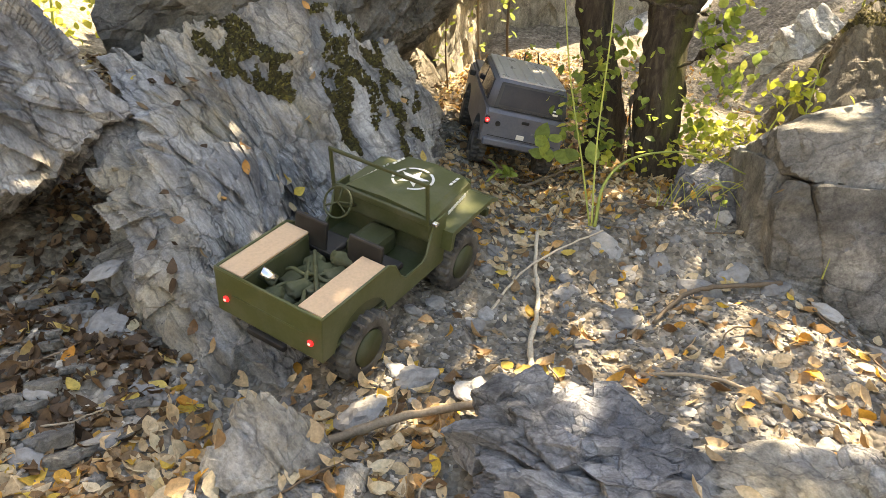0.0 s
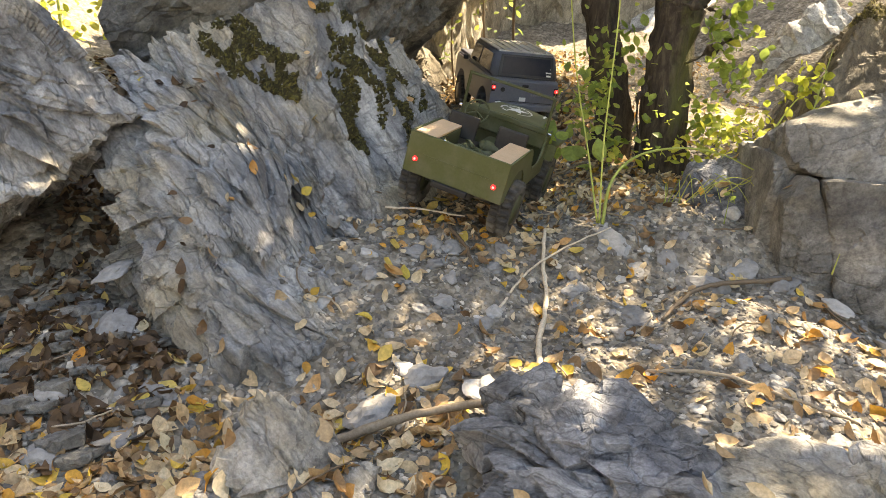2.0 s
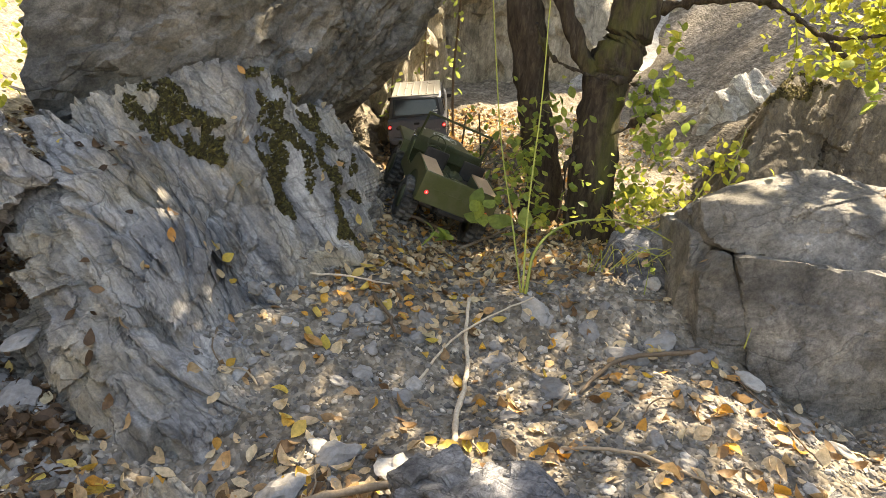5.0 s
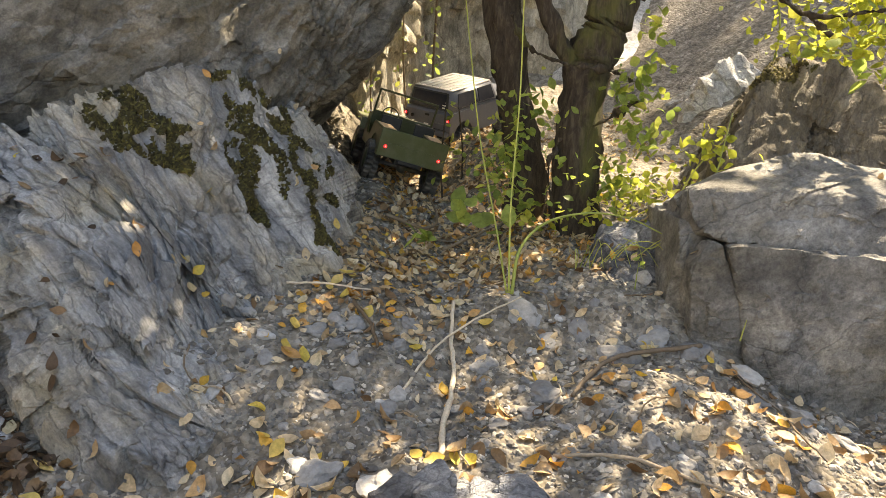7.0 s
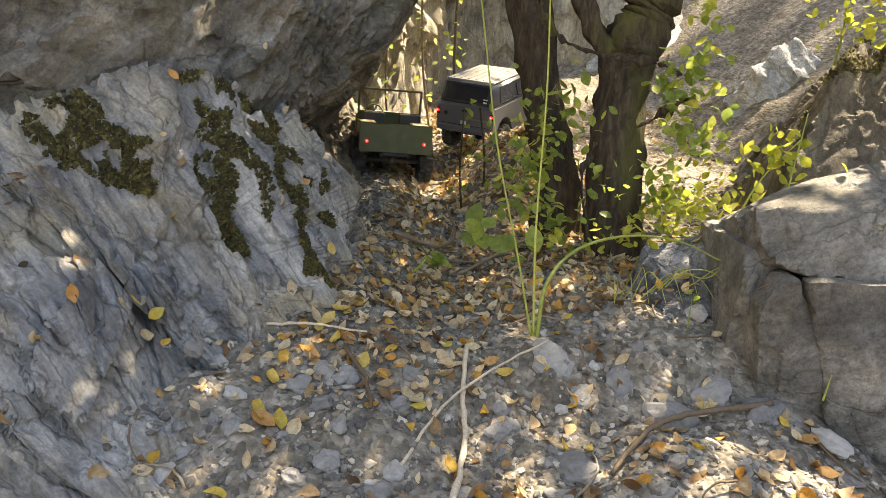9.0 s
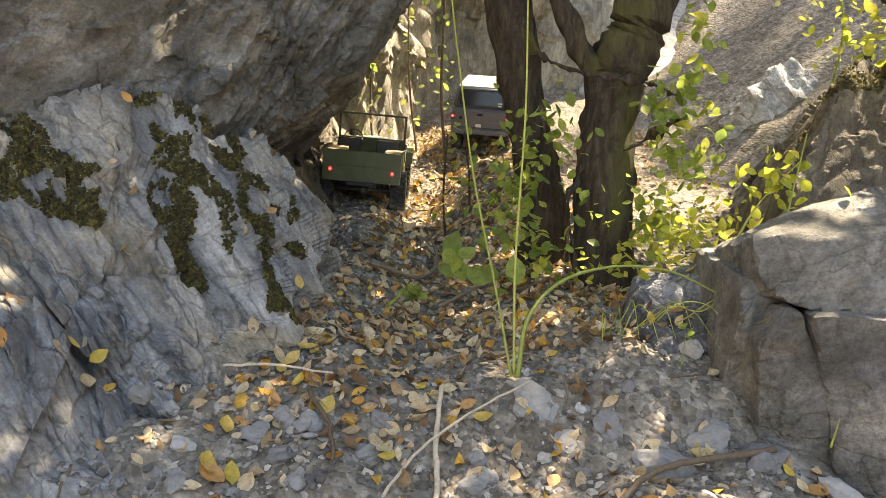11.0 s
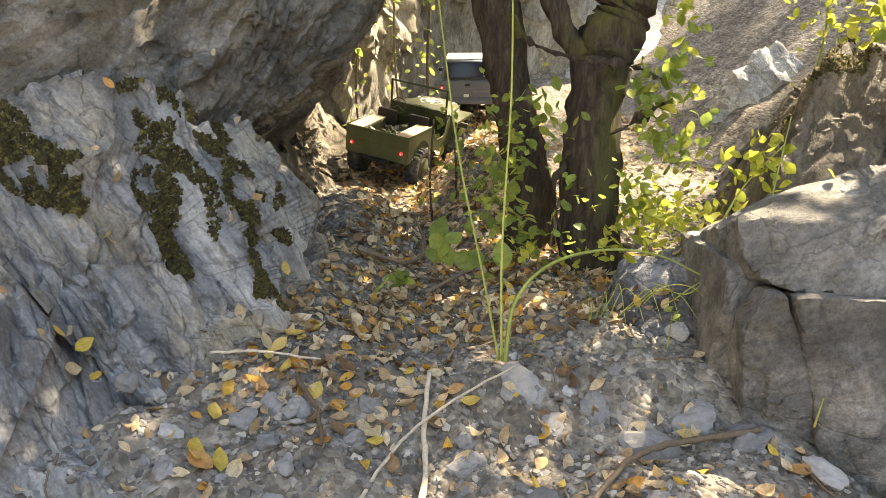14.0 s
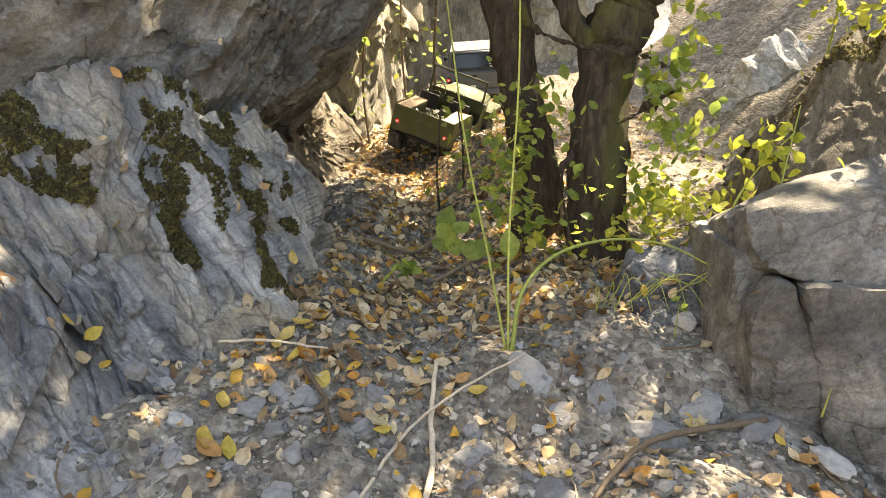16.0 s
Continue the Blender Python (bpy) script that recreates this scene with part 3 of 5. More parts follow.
rock("rock", [
    (0.30, 1.0, -0.02), (0.45, 1.02, -0.015), (0.66, 0.97, 0.035), (0.9, 0.92, 0.03), (0.25, 0.86, -0.04), (0.6, 0.75, 0.0), (0.95, 0.75, 0.0), (0.3, 1.05, -0.2), (0.9, 1.05, -0.15), (0.3, 0.7, -0.2), (0.95, 0.7, -0.2)],
    STONE, "low outcrop of pale layered rock", sub=7, rough=0.015, facet=2.2, seed=11.2, layer=(0.9, 0.2, -0.2), category="rock")
rock("boulder", [
    (-0.02, 2.55, 0.12), (0.03, 2.95, 0.18), (0.02, 3.55, 0.24), (-0.13, 2.68, 0.40), (-0.12, 3.1, 0.50), (-0.12, 3.7, 0.58), (0.1, 3.8, 0.33), (-0.5, 2.7, 0.5), (-0.5, 3.7, 0.7), (-0.4, 2.55, 0.1), (-0.2, 3.9, 0.2)],
    STONE_C, "brown bank of layered rubble under the overhang", sub=6, rough=0.04, seed=33.0, layer=(0.8, 0.3, 0.35), crack=0.03)
# angular blocks broken off the slate edge
rng_b = random.Random(77)
for bx, by, bz, br in ((0.08, 1.06, 0.062, 0.038), (0.14, 1.075, 0.055, 0.045), (0.20, 1.065, 0.045, 0.036), (0.245, 1.03, 0.038, 0.045), (0.30, 1.0, 0.028, 0.034),
                       (0.05, 1.0, 0.012, 0.04), (0.12, 0.99, 0.018, 0.034), (0.19, 0.985, 0.012, 0.042), (0.345, 0.985, 0.0, 0.036), (0.76, 0.98, 0.03, 0.045), (0.83, 0.95, 0.03, 0.04)):
    ang = rng_b.uniform(0.3, 0.9)
    hull = []
    for sx in (-1, 1):
        for sy in (-1, 1):
            for sz in (-1, 1):
                lx, ly = sx * br * rng_b.uniform(0.6, 1.0), sy * br * rng_b.uniform(0.4, 0.8)
                hull.append((bx + lx * math.cos(ang) - ly * math.sin(ang), by + lx * math.sin(ang) + ly * math.cos(ang), bz - 0.012 + sz * br * rng_b.uniform(0.4, 0.75) + 0.25 * lx))
    rock("rock", hull, STONE_D, "angular dark grey block broken from the slate", sub=4, rough=0.003, seed=bx * 50, crack=0.003, sharp=120, category="rock", group="broken slate blocks")

rock("boulder", [
    (1.55, 3.7, 0.2), (1.75, 3.75, 0.62), (1.98, 3.85, 0.72), (2.25, 3.9, 0.6), (2.5, 3.8, 0.3), (1.7, 4.4, 0.3), (2.4, 4.6, 0.4), (1.9, 3.55, 0.2)],
    STONE_P, "pale sunlit boulder on the far slope", sub=5, rough=0.03, seed=13.0)
rock("boulder", [
    (1.25, 2.75, 0.2), (1.4, 2.8, 0.46), (1.65, 2.85, 0.48), (1.8, 2.8, 0.3), (1.4, 3.1, 0.25), (1.75, 3.2, 0.3)],
    STONE_B, "grey rock on the slope behind the mossy boulder", sub=5, rough=0.02, seed=14.0)
rock("cliff", [
    (-0.7, 3.75, 0.1), (-0.6, 3.7, 1.0), (-0.6, 3.7, 1.8), (0.1, 3.72, 0.25), (0.12, 3.8, 0.9), (0.2, 4.1, 1.8), (0.45, 4.8, 0.4), (0.5, 4.9, 1.8), (-0.8, 5.2, 1.8), (0.3, 5.4, 1.8), (-0.8, 5.2, 0.2)],
    STONE_E, "light brown creviced cliff at the head of the gully", sub=6, rough=0.05, seed=15.0, layer=(0.1, 0.2, 0.95), crack=0.05)
rock("cliff", [
    (0.4, 5.0, 0.3), (0.5, 5.0, 1.2), (0.6, 5.1, 2.2), (1.5, 5.0, 0.5), (1.6, 5.2, 1.3), (1.7, 5.4, 2.2), (0.5, 6.2, 2.0), (1.8, 6.2, 2.0), (0.5, 6.2, 0.5), (1.9, 6.0, 0.7)],
    STONE_E, "brown rock face behind the trees", sub=5, rough=0.05, seed=16.0, layer=(0.2, 0.1, 0.95), crack=0.04)
rock("rock_slope", [
    (1.3, 4.6, 0.3), (4.6, 3.9, 0.5), (1.4, 8.5, 3.3), (5.8, 8.5, 3.8), (1.3, 8.5, 0), (5.8, 8.5, 0), (1.5, 4.6, 0.0), (4.6, 3.9, 0.0)],
    STONE_P, "pale sunlit slope of broken rock", sub=6, rough=0.07, seed=17.0, layer=(0.8, 0.2, -0.5), crack=0.05)

# ---- dropping things onto the surfaces ----
from mathutils.bvhtree import BVHTree


def tree_of(obs):
    verts, faces = [], []
    for o in obs:
        base = len(verts)
        verts += [v.co[:] for v in o.data.vertices]
        faces += [[base + k for k in p.vertices] for p in o.data.polygons]
    return BVHTree.FromPolygons(verts, faces)


SURF = tree_of([ground] + SOLIDS)


def drop(x, y, top=0.75):
    p, nrm, _, _ = SURF.ray_cast(Vector((x, y, top)), Vector((0, 0, -1)))
    if p is None:
        p, nrm = Vector((x, y, land(x, y))), Vector((0, 0, 1))
    return p, nrm if nrm.z > 0 else -nrm


def leaf_shape(rng, length, width, curl, bend):
    """A pointed oval leaf, folded along its rib and curled: 2 x 5 quads."""
    vs, fs = [], []
    prof = [(0.0, 0.05), (0.22, 0.75), (0.45, 1.0), (0.7, 0.8), (0.9, 0.35), (1.0, 0.03)]
    for t, w in prof:
        y = (t - 0.5) * length
        z = bend * length * (t - 0.5) ** 2 * 2
        for sx in (-1, 0, 1):
            vs.append(Vector((sx * w * width / 2, y, z + (curl * w * width if sx else 0) * rng.uniform(0.7, 1.3))))
    for k in range(5):
        for j in range(2):
            a = k * 3 + j
            fs.append((a, a + 1, a + 4, a + 3))
    return vs, fs


class Heap:
    """Collects many small pieces into one mesh."""

    def __init__(self):
        self.v, self.f = [], []

    def add(self, vs, fs, m):
        base = len(self.v)
        self.v += [tuple(m @ q) for q in vs]
        self.f += [tuple(base + k for k in q) for q in fs]

    def make(self, name, mat, label, category, smooth=True, parent=None):
        ob = new(name, raw_mesh(name, self.v, self.f, mat, smooth))
        if parent is not None:
            ob.parent = parent
            return tagged(ob, label, kind="stuff")
        return tagged(ob, label, category, kind="stuff")


def aligned(p, nrm, turn, tilt=0.0, rng=None):
    q = Vector((0, 0, 1)).rotation_difference(nrm)
    e = Euler((rng.gauss(0, tilt), rng.gauss(0, tilt), turn)) if rng else Euler((0, 0, turn))
    return Matrix.Translation(p) @ q.to_matrix().to_4x4() @ e.to_matrix().to_4x4()


def stone_shape(rng, size):
    vs, fs = [], []
    n = 5
    h = size * rng.uniform(0.25, 0.65)
    for z, s in ((-h * 0.5, 0.8), (h * 0.15, 1.0), (h * 0.5, rng.uniform(0.4, 0.7))):
        for k in range(n):
            a = 2 * math.pi * k / n + rng.uniform(-0.3, 0.3)
            r = size * 0.5 * s * rng.uniform(0.7, 1.2)
            vs.append(Vector((r * math.cos(a) * 1.3, r * math.sin(a), z + rng.uniform(-0.15, 0.15) * h)))
    for j in range(2):
        for k in range(n):
            fs.append((j * n + k, j * n + (k + 1) % n, (j + 1) * n + (k + 1) % n, (j + 1) * n + k))
    fs.append(tuple(range(2 * n, 3 * n)))
    return vs, fs


def build_gravel():
    rng, heap = random.Random(5), Heap()
    for _ in range(36000):
        x, y = rng.uniform(-0.9, 1.25), 0.75 + 2.3 * rng.random() ** 1.4
        p, nrm = drop(x, y, 0.3)
        if nrm.z < 0.75 or p.z > land(x, y) + 0.05:
            continue
        s = 0.005 + 0.016 * rng.random() ** 3
        vs, fs = stone_shape(rng, s)
        heap.add(vs, fs, aligned(p, nrm, rng.uniform(0, 6.3), 0.3, rng))
    heap.make("gravel", GRAVEL, "loose angular grey gravel chips", "gravel", smooth=False)


build_gravel()


def litter_density(x, y):
    """How thick the dead leaves lie."""
    d = 0.14
    d += 0.9 * max(0, 1 - math.hypot((x + 0.38) / 0.45, (y - 1.03) / 0.25))
    d += 1.0 * max(0, 1 - math.hypot((x + 0.8) / 0.3, (y - 1.35) / 0.5))
    d += 0.9 * max(0, 1 - math.hypot((x - 0.05) / 0.3, (y - 1.78) / 0.14))
    d += 0.7 * max(0, 1 - math.hypot((x - 0.02) / 0.18, (y - 1.14) / 0.12))
    d += 0.8 * max(0, 1 - math.hypot((x - 0.45) / 0.45, (y - 2.3) / 0.5))
    d += 1.5 * max(0, 1 - abs(x - 0.25) / 0.75) * (y > 1.9)
    d += 0.8 * (x < -0.45)
    d += 0.6 * (y > 3.2) + 0.5 * (x < -1.0)
    if x > 0.8 and y > 2.1:
        d *= 0.25
    return d


def build_litter():
    rng, heap, old = random.Random(11), Heap(), Heap()
    made = 0
    while made < 15000:
        x, y = rng.uniform(-1.4, 1.5), 0.78 + 3.6 * rng.random() ** 1.35
        if rng.random() > litter_density(x, y):
            continue
        p, nrm = drop(x, y, 0.7 if x > -0.75 else 0.2)
        if nrm.z < 0.68:
            continue
        if p.z > land(x, y) + 0.06 and rng.random() < 0.94:
            continue
        s = rng.uniform(0.02, 0.05) * (0.8 if y > 1.45 else 1.0)
        vs, fs = leaf_shape(rng, s, s * rng.uniform(0.42, 0.7), rng.uniform(-0.2, 0.45), rng.uniform(-0.4, 0.9))
        # Leaves under the boulder take the colour darkened for shade.
        in_hollow = x < -0.5 and y > 1.12 + 0.25 * (x + 0.5) + rng.uniform(-0.06, 0.06)
        (old if in_hollow else heap).add(vs, fs, aligned(p + nrm * rng.uniform(0.002, 0.008), nrm, rng.uniform(0, 6.3), 0.42, rng))
        made += 1
    heap.make("fallen_leaves", LITTER, "brown and tan dead leaves scattered over gravel", "leaf litter")
    old.make("fallen_leaves", OLD_SHADED_LITTER, "old brown leaves coloured darker for the shade under the boulder", "leaf litter")


build_litter()


def build_slabs():
    """Flat slate pieces lying in the hollow beside the large boulder."""
    rng = random.Random(91)
    for _ in range(46):
        x, y, r = rng.uniform(-1.05, -0.52), rng.uniform(1.05, 1.55), rng.uniform(0.018, 0.042)
        p, nrm = drop(x, y, 0.2)
        if p.z > land(x, y) + 0.03:
            continue
        hull, a0 = [], rng.uniform(0, 6)
        for k in range(6):
            a, q = a0 + k * 1.05 + rng.uniform(-0.2, 0.2), r * rng.uniform(0.7, 1.1)
            for h in (-0.25, 0.35):
                hull.append((x + q * math.cos(a), y + q * math.sin(a) * 0.9, p.z + 0.005 + h * r + 0.25 * q * math.cos(a + 1)))
        rock("stone", hull, STONE_G, "flat grey slate piece lying among dead leaves", sub=3, rough=0.002, seed=x * 30, crack=0.001, sharp=150, keep=False, category="stone", group="slate pieces in the hollow")


build_slabs()
LEAF_MESHES = []
rng = random.Random(21)
for _ in range(5):
    vs, fs = leaf_shape(rng, 0.042, 0.042 * rng.uniform(0.5, 0.66), rng.uniform(0.05, 0.2), rng.uniform(-0.1, 0.4))
    LEAF_MESHES.append(raw_mesh("fallen_leaf", vs, fs, YELLOW))


def fallen_leaf(x, y, size=1.0, turn=None, steep=0.55):
    p, nrm = drop(x, y)
    if nrm.z < steep:
        return
    ob = new("fallen_leaf", rng.choice(LEAF_MESHES))
    ob.matrix_world = aligned(p + nrm * 0.007, nrm, rng.uniform(0, 6.3) if turn is None else turn, 0.2, rng) @ Matrix.Scale(size, 4)
    tagged(ob, "single yellow fallen leaf lying on stone", "leaf", "yellow fallen leaves")


for x, y, s in [(-0.13, 1.58, 1.3), (-0.115, 1.56, 1.3), (-0.09, 1.58, 1.0), (-0.115, 1.68, 1.0), (0.07, 1.62, 0.9), (0.15, 1.66, 1.1), (0.155, 1.64, 0.8), (0.05, 1.735, 1.1), (0.09, 1.72, 1.0),
                (0.86, 1.55, 1.2), (-0.34, 1.72, 0.8), (-0.38, 1.6, 0.8), (-0.7, 1.8, 0.7), (-0.318, 1.86, 0.7), (-0.086, 2.1, 0.8), (0.02, 1.8, 0.8), (0.33, 1.72, 0.9), (0.72, 1.65, 1.0), (0.7, 1.64, 0.9), (0.31, 1.15, 0.9),
                (0.0, 1.16, 1.0), (0.02, 1.17, 0.9), (0.2, 1.28, 1.0), (0.16, 1.27, 1.0), (0.13, 1.28, 0.9), (0.23, 1.26, 0.9), (-0.48, 1.1, 1.1), (-0.4, 1.02, 1.3), (-0.38, 1.12, 1.1), (-0.52, 1.3, 1.0), (-0.55, 1.2, 0.9),
                (-0.2, 1.18, 0.9), (-0.3, 1.13, 0.9), (-0.44, 0.98, 1.1), (-0.35, 1.0, 1.0), (-0.1, 1.35, 1.0), (-0.12, 1.33, 1.0), (-0.15, 1.37, 0.8), (0.6, 1.5, 0.8), (0.0, 1.78, 0.9), (-0.04, 1.83, 0.9), (-0.02, 1.85, 1.0), (0.02, 1.88, 0.8),
                (0.22, 1.8, 0.8), (0.27, 1.78, 0.8), (0.9, 1.4, 0.9), (0.85, 1.3, 1.0), (0.68, 1.02, 1.2), (-0.62, 1.42, 0.9), (-0.7, 1.3, 1.0), (-0.66, 1.22, 0.9)]:
    fallen_leaf(x, y, s)
for x, y, s in [(-0.34, 1.68, 0.9), (-0.345, 1.66, 1.0), (-0.36, 1.64, 0.8), (-0.325, 1.71, 0.9), (-0.31, 1.87, 0.8), (-0.72, 1.82, 0.8), (-0.42, 1.6, 0.8), (-0.06, 2.0, 0.9), (-0.02, 1.95, 0.9), (-0.03, 2.05, 0.8), (-0.1, 1.9, 0.8),
                (-0.05, 1.86, 0.9), (0.0, 1.9, 1.0), (-0.1, 1.76, 0.9)]:
    fallen_leaf(x, y, s, None, 0.2)

# ---- loose stones ----
STONE_MESHES = []
for k in range(7):
    bm = bmesh.new()
    bmesh.ops.create_icosphere(bm, subdivisions=3, radius=0.5)
    for v in bm.verts:
        v.co *= 1 + 0.55 * noise.noise(v.co * 2.2 + Vector((k * 7, 0, 0))) + 0.12 * noise.noise(v.co * 7 + Vector((k * 3, 0, 0)))
        v.co.z *= 0.55
        v.co.x *= 1.25
    STONE_MESHES.append(mesh_of(bm, STONES, "stone", False))


def loose_stone(x, y, size, turn=None, squash=1.0):
    p, nrm = drop(x, y, 0.4)
    ob = new("stone", rng.choice(STONE_MESHES))
    ob.matrix_world = aligned(p + nrm * size * 0.10 * squash, nrm, rng.uniform(0, 6.3) if turn is None else turn) @ Matrix.Diagonal((size, size, size * squash, 1))
    tagged(ob, "loose angular grey stone resting on gravel", "stone", "loose stones")


for x, y, s, q in [(-0.043, 1.262, 0.075, 1.0), (-0.14, 1.19, 0.09, 1.0), (0.06, 1.2, 0.07, 0.8), (0.119, 1.65, 0.05, 1.2), (0.624, 1.624, 0.09, 1.0), (0.43, 1.745, 0.10, 0.35), (0.55, 1.70, 0.06, 0.4), (0.47, 1.68, 0.05, 0.4),
                   (-0.5, 1.2, 0.06, 1), (-0.54, 1.22, 0.06, 1), (-0.56, 1.1, 0.07, 0.8), (-0.66, 1.06, 0.07, 0.8), (-0.7, 1.2, 0.06, 1), (-0.67, 1.42, 0.09, 0.6), (-0.74, 1.45, 0.08, 0.6), (-0.7, 1.5, 0.08, 0.6), (0.3, 1.6, 0.05, 1), (0.42, 1.5, 0.08, 0.7),
                   (0.8, 1.62, 0.09, 0.8), (0.72, 1.66, 0.07, 0.7), (0.0, 1.5, 0.05, 1), (0.08, 1.45, 0.045, 1), (-0.05, 1.45, 0.04, 1), (-0.08, 1.29, 0.05, 0.9), (0.15, 1.72, 0.045, 1), (-0.02, 1.62, 0.05, 1), (0.6, 1.2, 0.045, 1), (0.9, 1.55, 0.08, 0.8), (0.98, 1.45, 0.08, 0.8),
                   (1.02, 1.35, 0.08, 0.8), (0.22, 1.45, 0.045, 0.9), (0.3, 1.38, 0.05, 0.8), (0.02, 1.7, 0.05, 1)]:
    loose_stone(x, y, s * 0.8, squash=q)
for _ in range(150):
    x, y = rng.uniform(-0.85, 1.1), rng.uniform(0.85, 1.95)
    if drop(x, y, 0.4)[0].z < land(x, y) + 0.04:
        loose_stone(x, y, 0.016 + 0.024 * rng.random() ** 2)


# ---- sticks ----
def stick(points, r0, r1, mat, label, lift=0.006, name="stick", ground_it=True, n=7):
    pts = []
    for x, y, *h in points:
        z = drop(x, y, 0.5)[0].z + lift + (h[0] if h else 0) if ground_it else h[0]
        pts.append((x, y, z))
    if ground_it and any(abs(a[2] - b[2]) > 0.09 for a, b in zip(pts, pts[1:])):
        return None
    path = smooth_path(pts, 6, min(r0 * 0.5, 0.0022), rng)
    k = len(path)
    bm = tube(path, [(r0 + (r1 - r0) * i / (k - 1)) * rng.uniform(0.85, 1.15) for i in range(k)], n)
    ob = part(name, bm, mat, smooth=True)
    return tagged(ob, label, "stick", "dry sticks")


stick([(0.174, 1.28), (0.195, 1.4, 0.01), (0.235, 1.56, 0.012), (0.24, 1.66, 0.01), (0.258, 1.77, 0.01)], 0.0066, 0.0045, PALE_WOOD, "long pale barkless stick lying on gravel")
stick([(0.12, 1.5), (0.2, 1.63, 0.015), (0.3, 1.70, 0.02), (0.42, 1.76, 0.03)], 0.003, 0.002, PALE_WOOD, "thin pale forked twig lying on gravel")
stick([(-0.225, 1.105, 0.006), (-0.15, 1.118, 0.012), (-0.06, 1.132, 0.018), (0.085, 1.148, 0.02)], 0.010, 0.007, TWIG, "crooked brown branch lying among leaves")
stick([(-0.43, 0.96, 0.006), (-0.37, 1.03, 0.008), (-0.31, 1.10, 0.006)], 0.008, 0.007, TWIG, "crooked brown branch lying among leaves")
stick([(0.47, 1.47), (0.58, 1.57, 0.01), (0.68, 1.6, 0.02), (0.82, 1.62, 0.02)], 0.005, 0.006, TWIG, "grey brown broken branch on the gravel")
stick([(0.8, 1.72, 0.03), (0.87, 1.55, 0.01), (0.92, 1.38, 0.01), (0.96, 1.22, 0.01)], 0.005, 0.003, TWIG, "long brown stick leaning down the slope")
stick([(0.38, 1.27), (0.5, 1.22, 0.006), (0.62, 1.15, 0.006), (0.7, 1.1, 0.006)], 0.004, 0.003, TWIG, "thin dark twig lying on gravel")
stick([(-0.14, 1.80, 0.02), (-0.05, 1.81, 0.02), (0.06, 1.79, 0.02)], 0.003, 0.002, PALE_WOOD, "thin pale twig on leaves")
stick([(0.02, 1.75, 0.01), (0.06, 1.68, 0.006), (0.07, 1.6, 0.006)], 0.005, 0.003, TWIG, "short dark twig beside leaves")
stick([(0.12, 2.35, 0.02), (0.24, 2.4, 0.02), (0.3, 2.55, 0.02), (0.29, 2.75, 0.02)], 0.006, 0.004, TWIG, "curved brown branch on the leafy ground")
stick([(0.28, 2.2, 0.02), (0.4, 2.35, 0.02), (0.5, 2.4, 0.02)], 0.005, 0.003, TWIG, "thin brown twig on the leafy ground")
stick([(0.0, 1.05), (0.03, 1.0, 0.006), (0.06, 0.93, 0.004)], 0.005, 0.003, PALE_WOOD, "short pale twig on gravel")
stick([(0.75, 1.06, 0.01), (0.86, 1.0, 0.02), (0.95, 0.95, 0.02)], 0.011, 0.012, TWIG, "thick brown stick end beside pale leaves")
for _ in range(46):
    x, y, a, ln = rng.uniform(-0.8, 0.9), rng.uniform(0.9, 2.7), rng.uniform(0, 6.3), rng.uniform(0.04, 0.14)
    if drop(x, y, 0.5)[0].z < land(x, y) + 0.05:
        stick([(x, y, 0.004), (x + ln * 0.5 * math.cos(a), y + ln * 0.5 * math.sin(a), 0.01), (x + ln * math.cos(a + 0.3), y + ln * math.sin(a + 0.3), 0.004)], 0.0025, 0.0015, TWIG, "small dry twig on the ground", n=5)


# ---- moss on the stones ----
def moss_patch(spots, count, seed):
    g, heap = random.Random(seed), Heap()
    for _ in range(count):
        x, y, r = g.choice(spots)
        a, d = g.uniform(0, 6.3), r * math.sqrt(g.random()) * 1.15
        p, nrm = drop(x + d * math.cos(a), y + d * math.sin(a), 0.9)
        if noise.noise(p * 18) < -0.08 or nrm.z < 0.2:
            continue
        h = g.uniform(0.004, 0.013)
        w = g.uniform(0.004, 0.009)
        vs = [Vector((w * math.cos(2.1 * k), w * math.sin(2.1 * k), -0.002)) for k in range(3)] + [Vector((g.gauss(0, 0.003), g.gauss(0, 0.003), h))]
        heap.add(vs, [(0, 1, 3), (1, 2, 3), (2, 0, 3)], aligned(p, nrm, g.uniform(0, 6.3)))
    heap.make("moss", MOSS, "dark olive cushion moss on stone", "moss")


moss_patch([(-0.55, 1.93, 0.05), (-0.5, 1.9, 0.05), (-0.44, 1.88, 0.04), (-0.38, 1.87, 0.03)], 4500, 1)
moss_patch([(-0.24, 1.97, 0.05), (-0.2, 2.0, 0.05), (-0.22, 1.93, 0.03)], 3200, 2)
moss_patch([(-0.13, 2.12, 0.04), (-0.06, 2.15, 0.03), (-0.11, 2.05, 0.03)], 2200, 3)
moss_patch([(-0.28, 2.08, 0.05), (-0.18, 2.14, 0.04)], 2000, 4)
moss_patch([(-0.07, 1.98, 0.035), (-0.05, 1.95, 0.03)], 1800, 5)
moss_patch([(1.2, 2.2, 0.05), (1.27, 2.22, 0.05), (1.35, 2.25, 0.06)], 3500, 6)


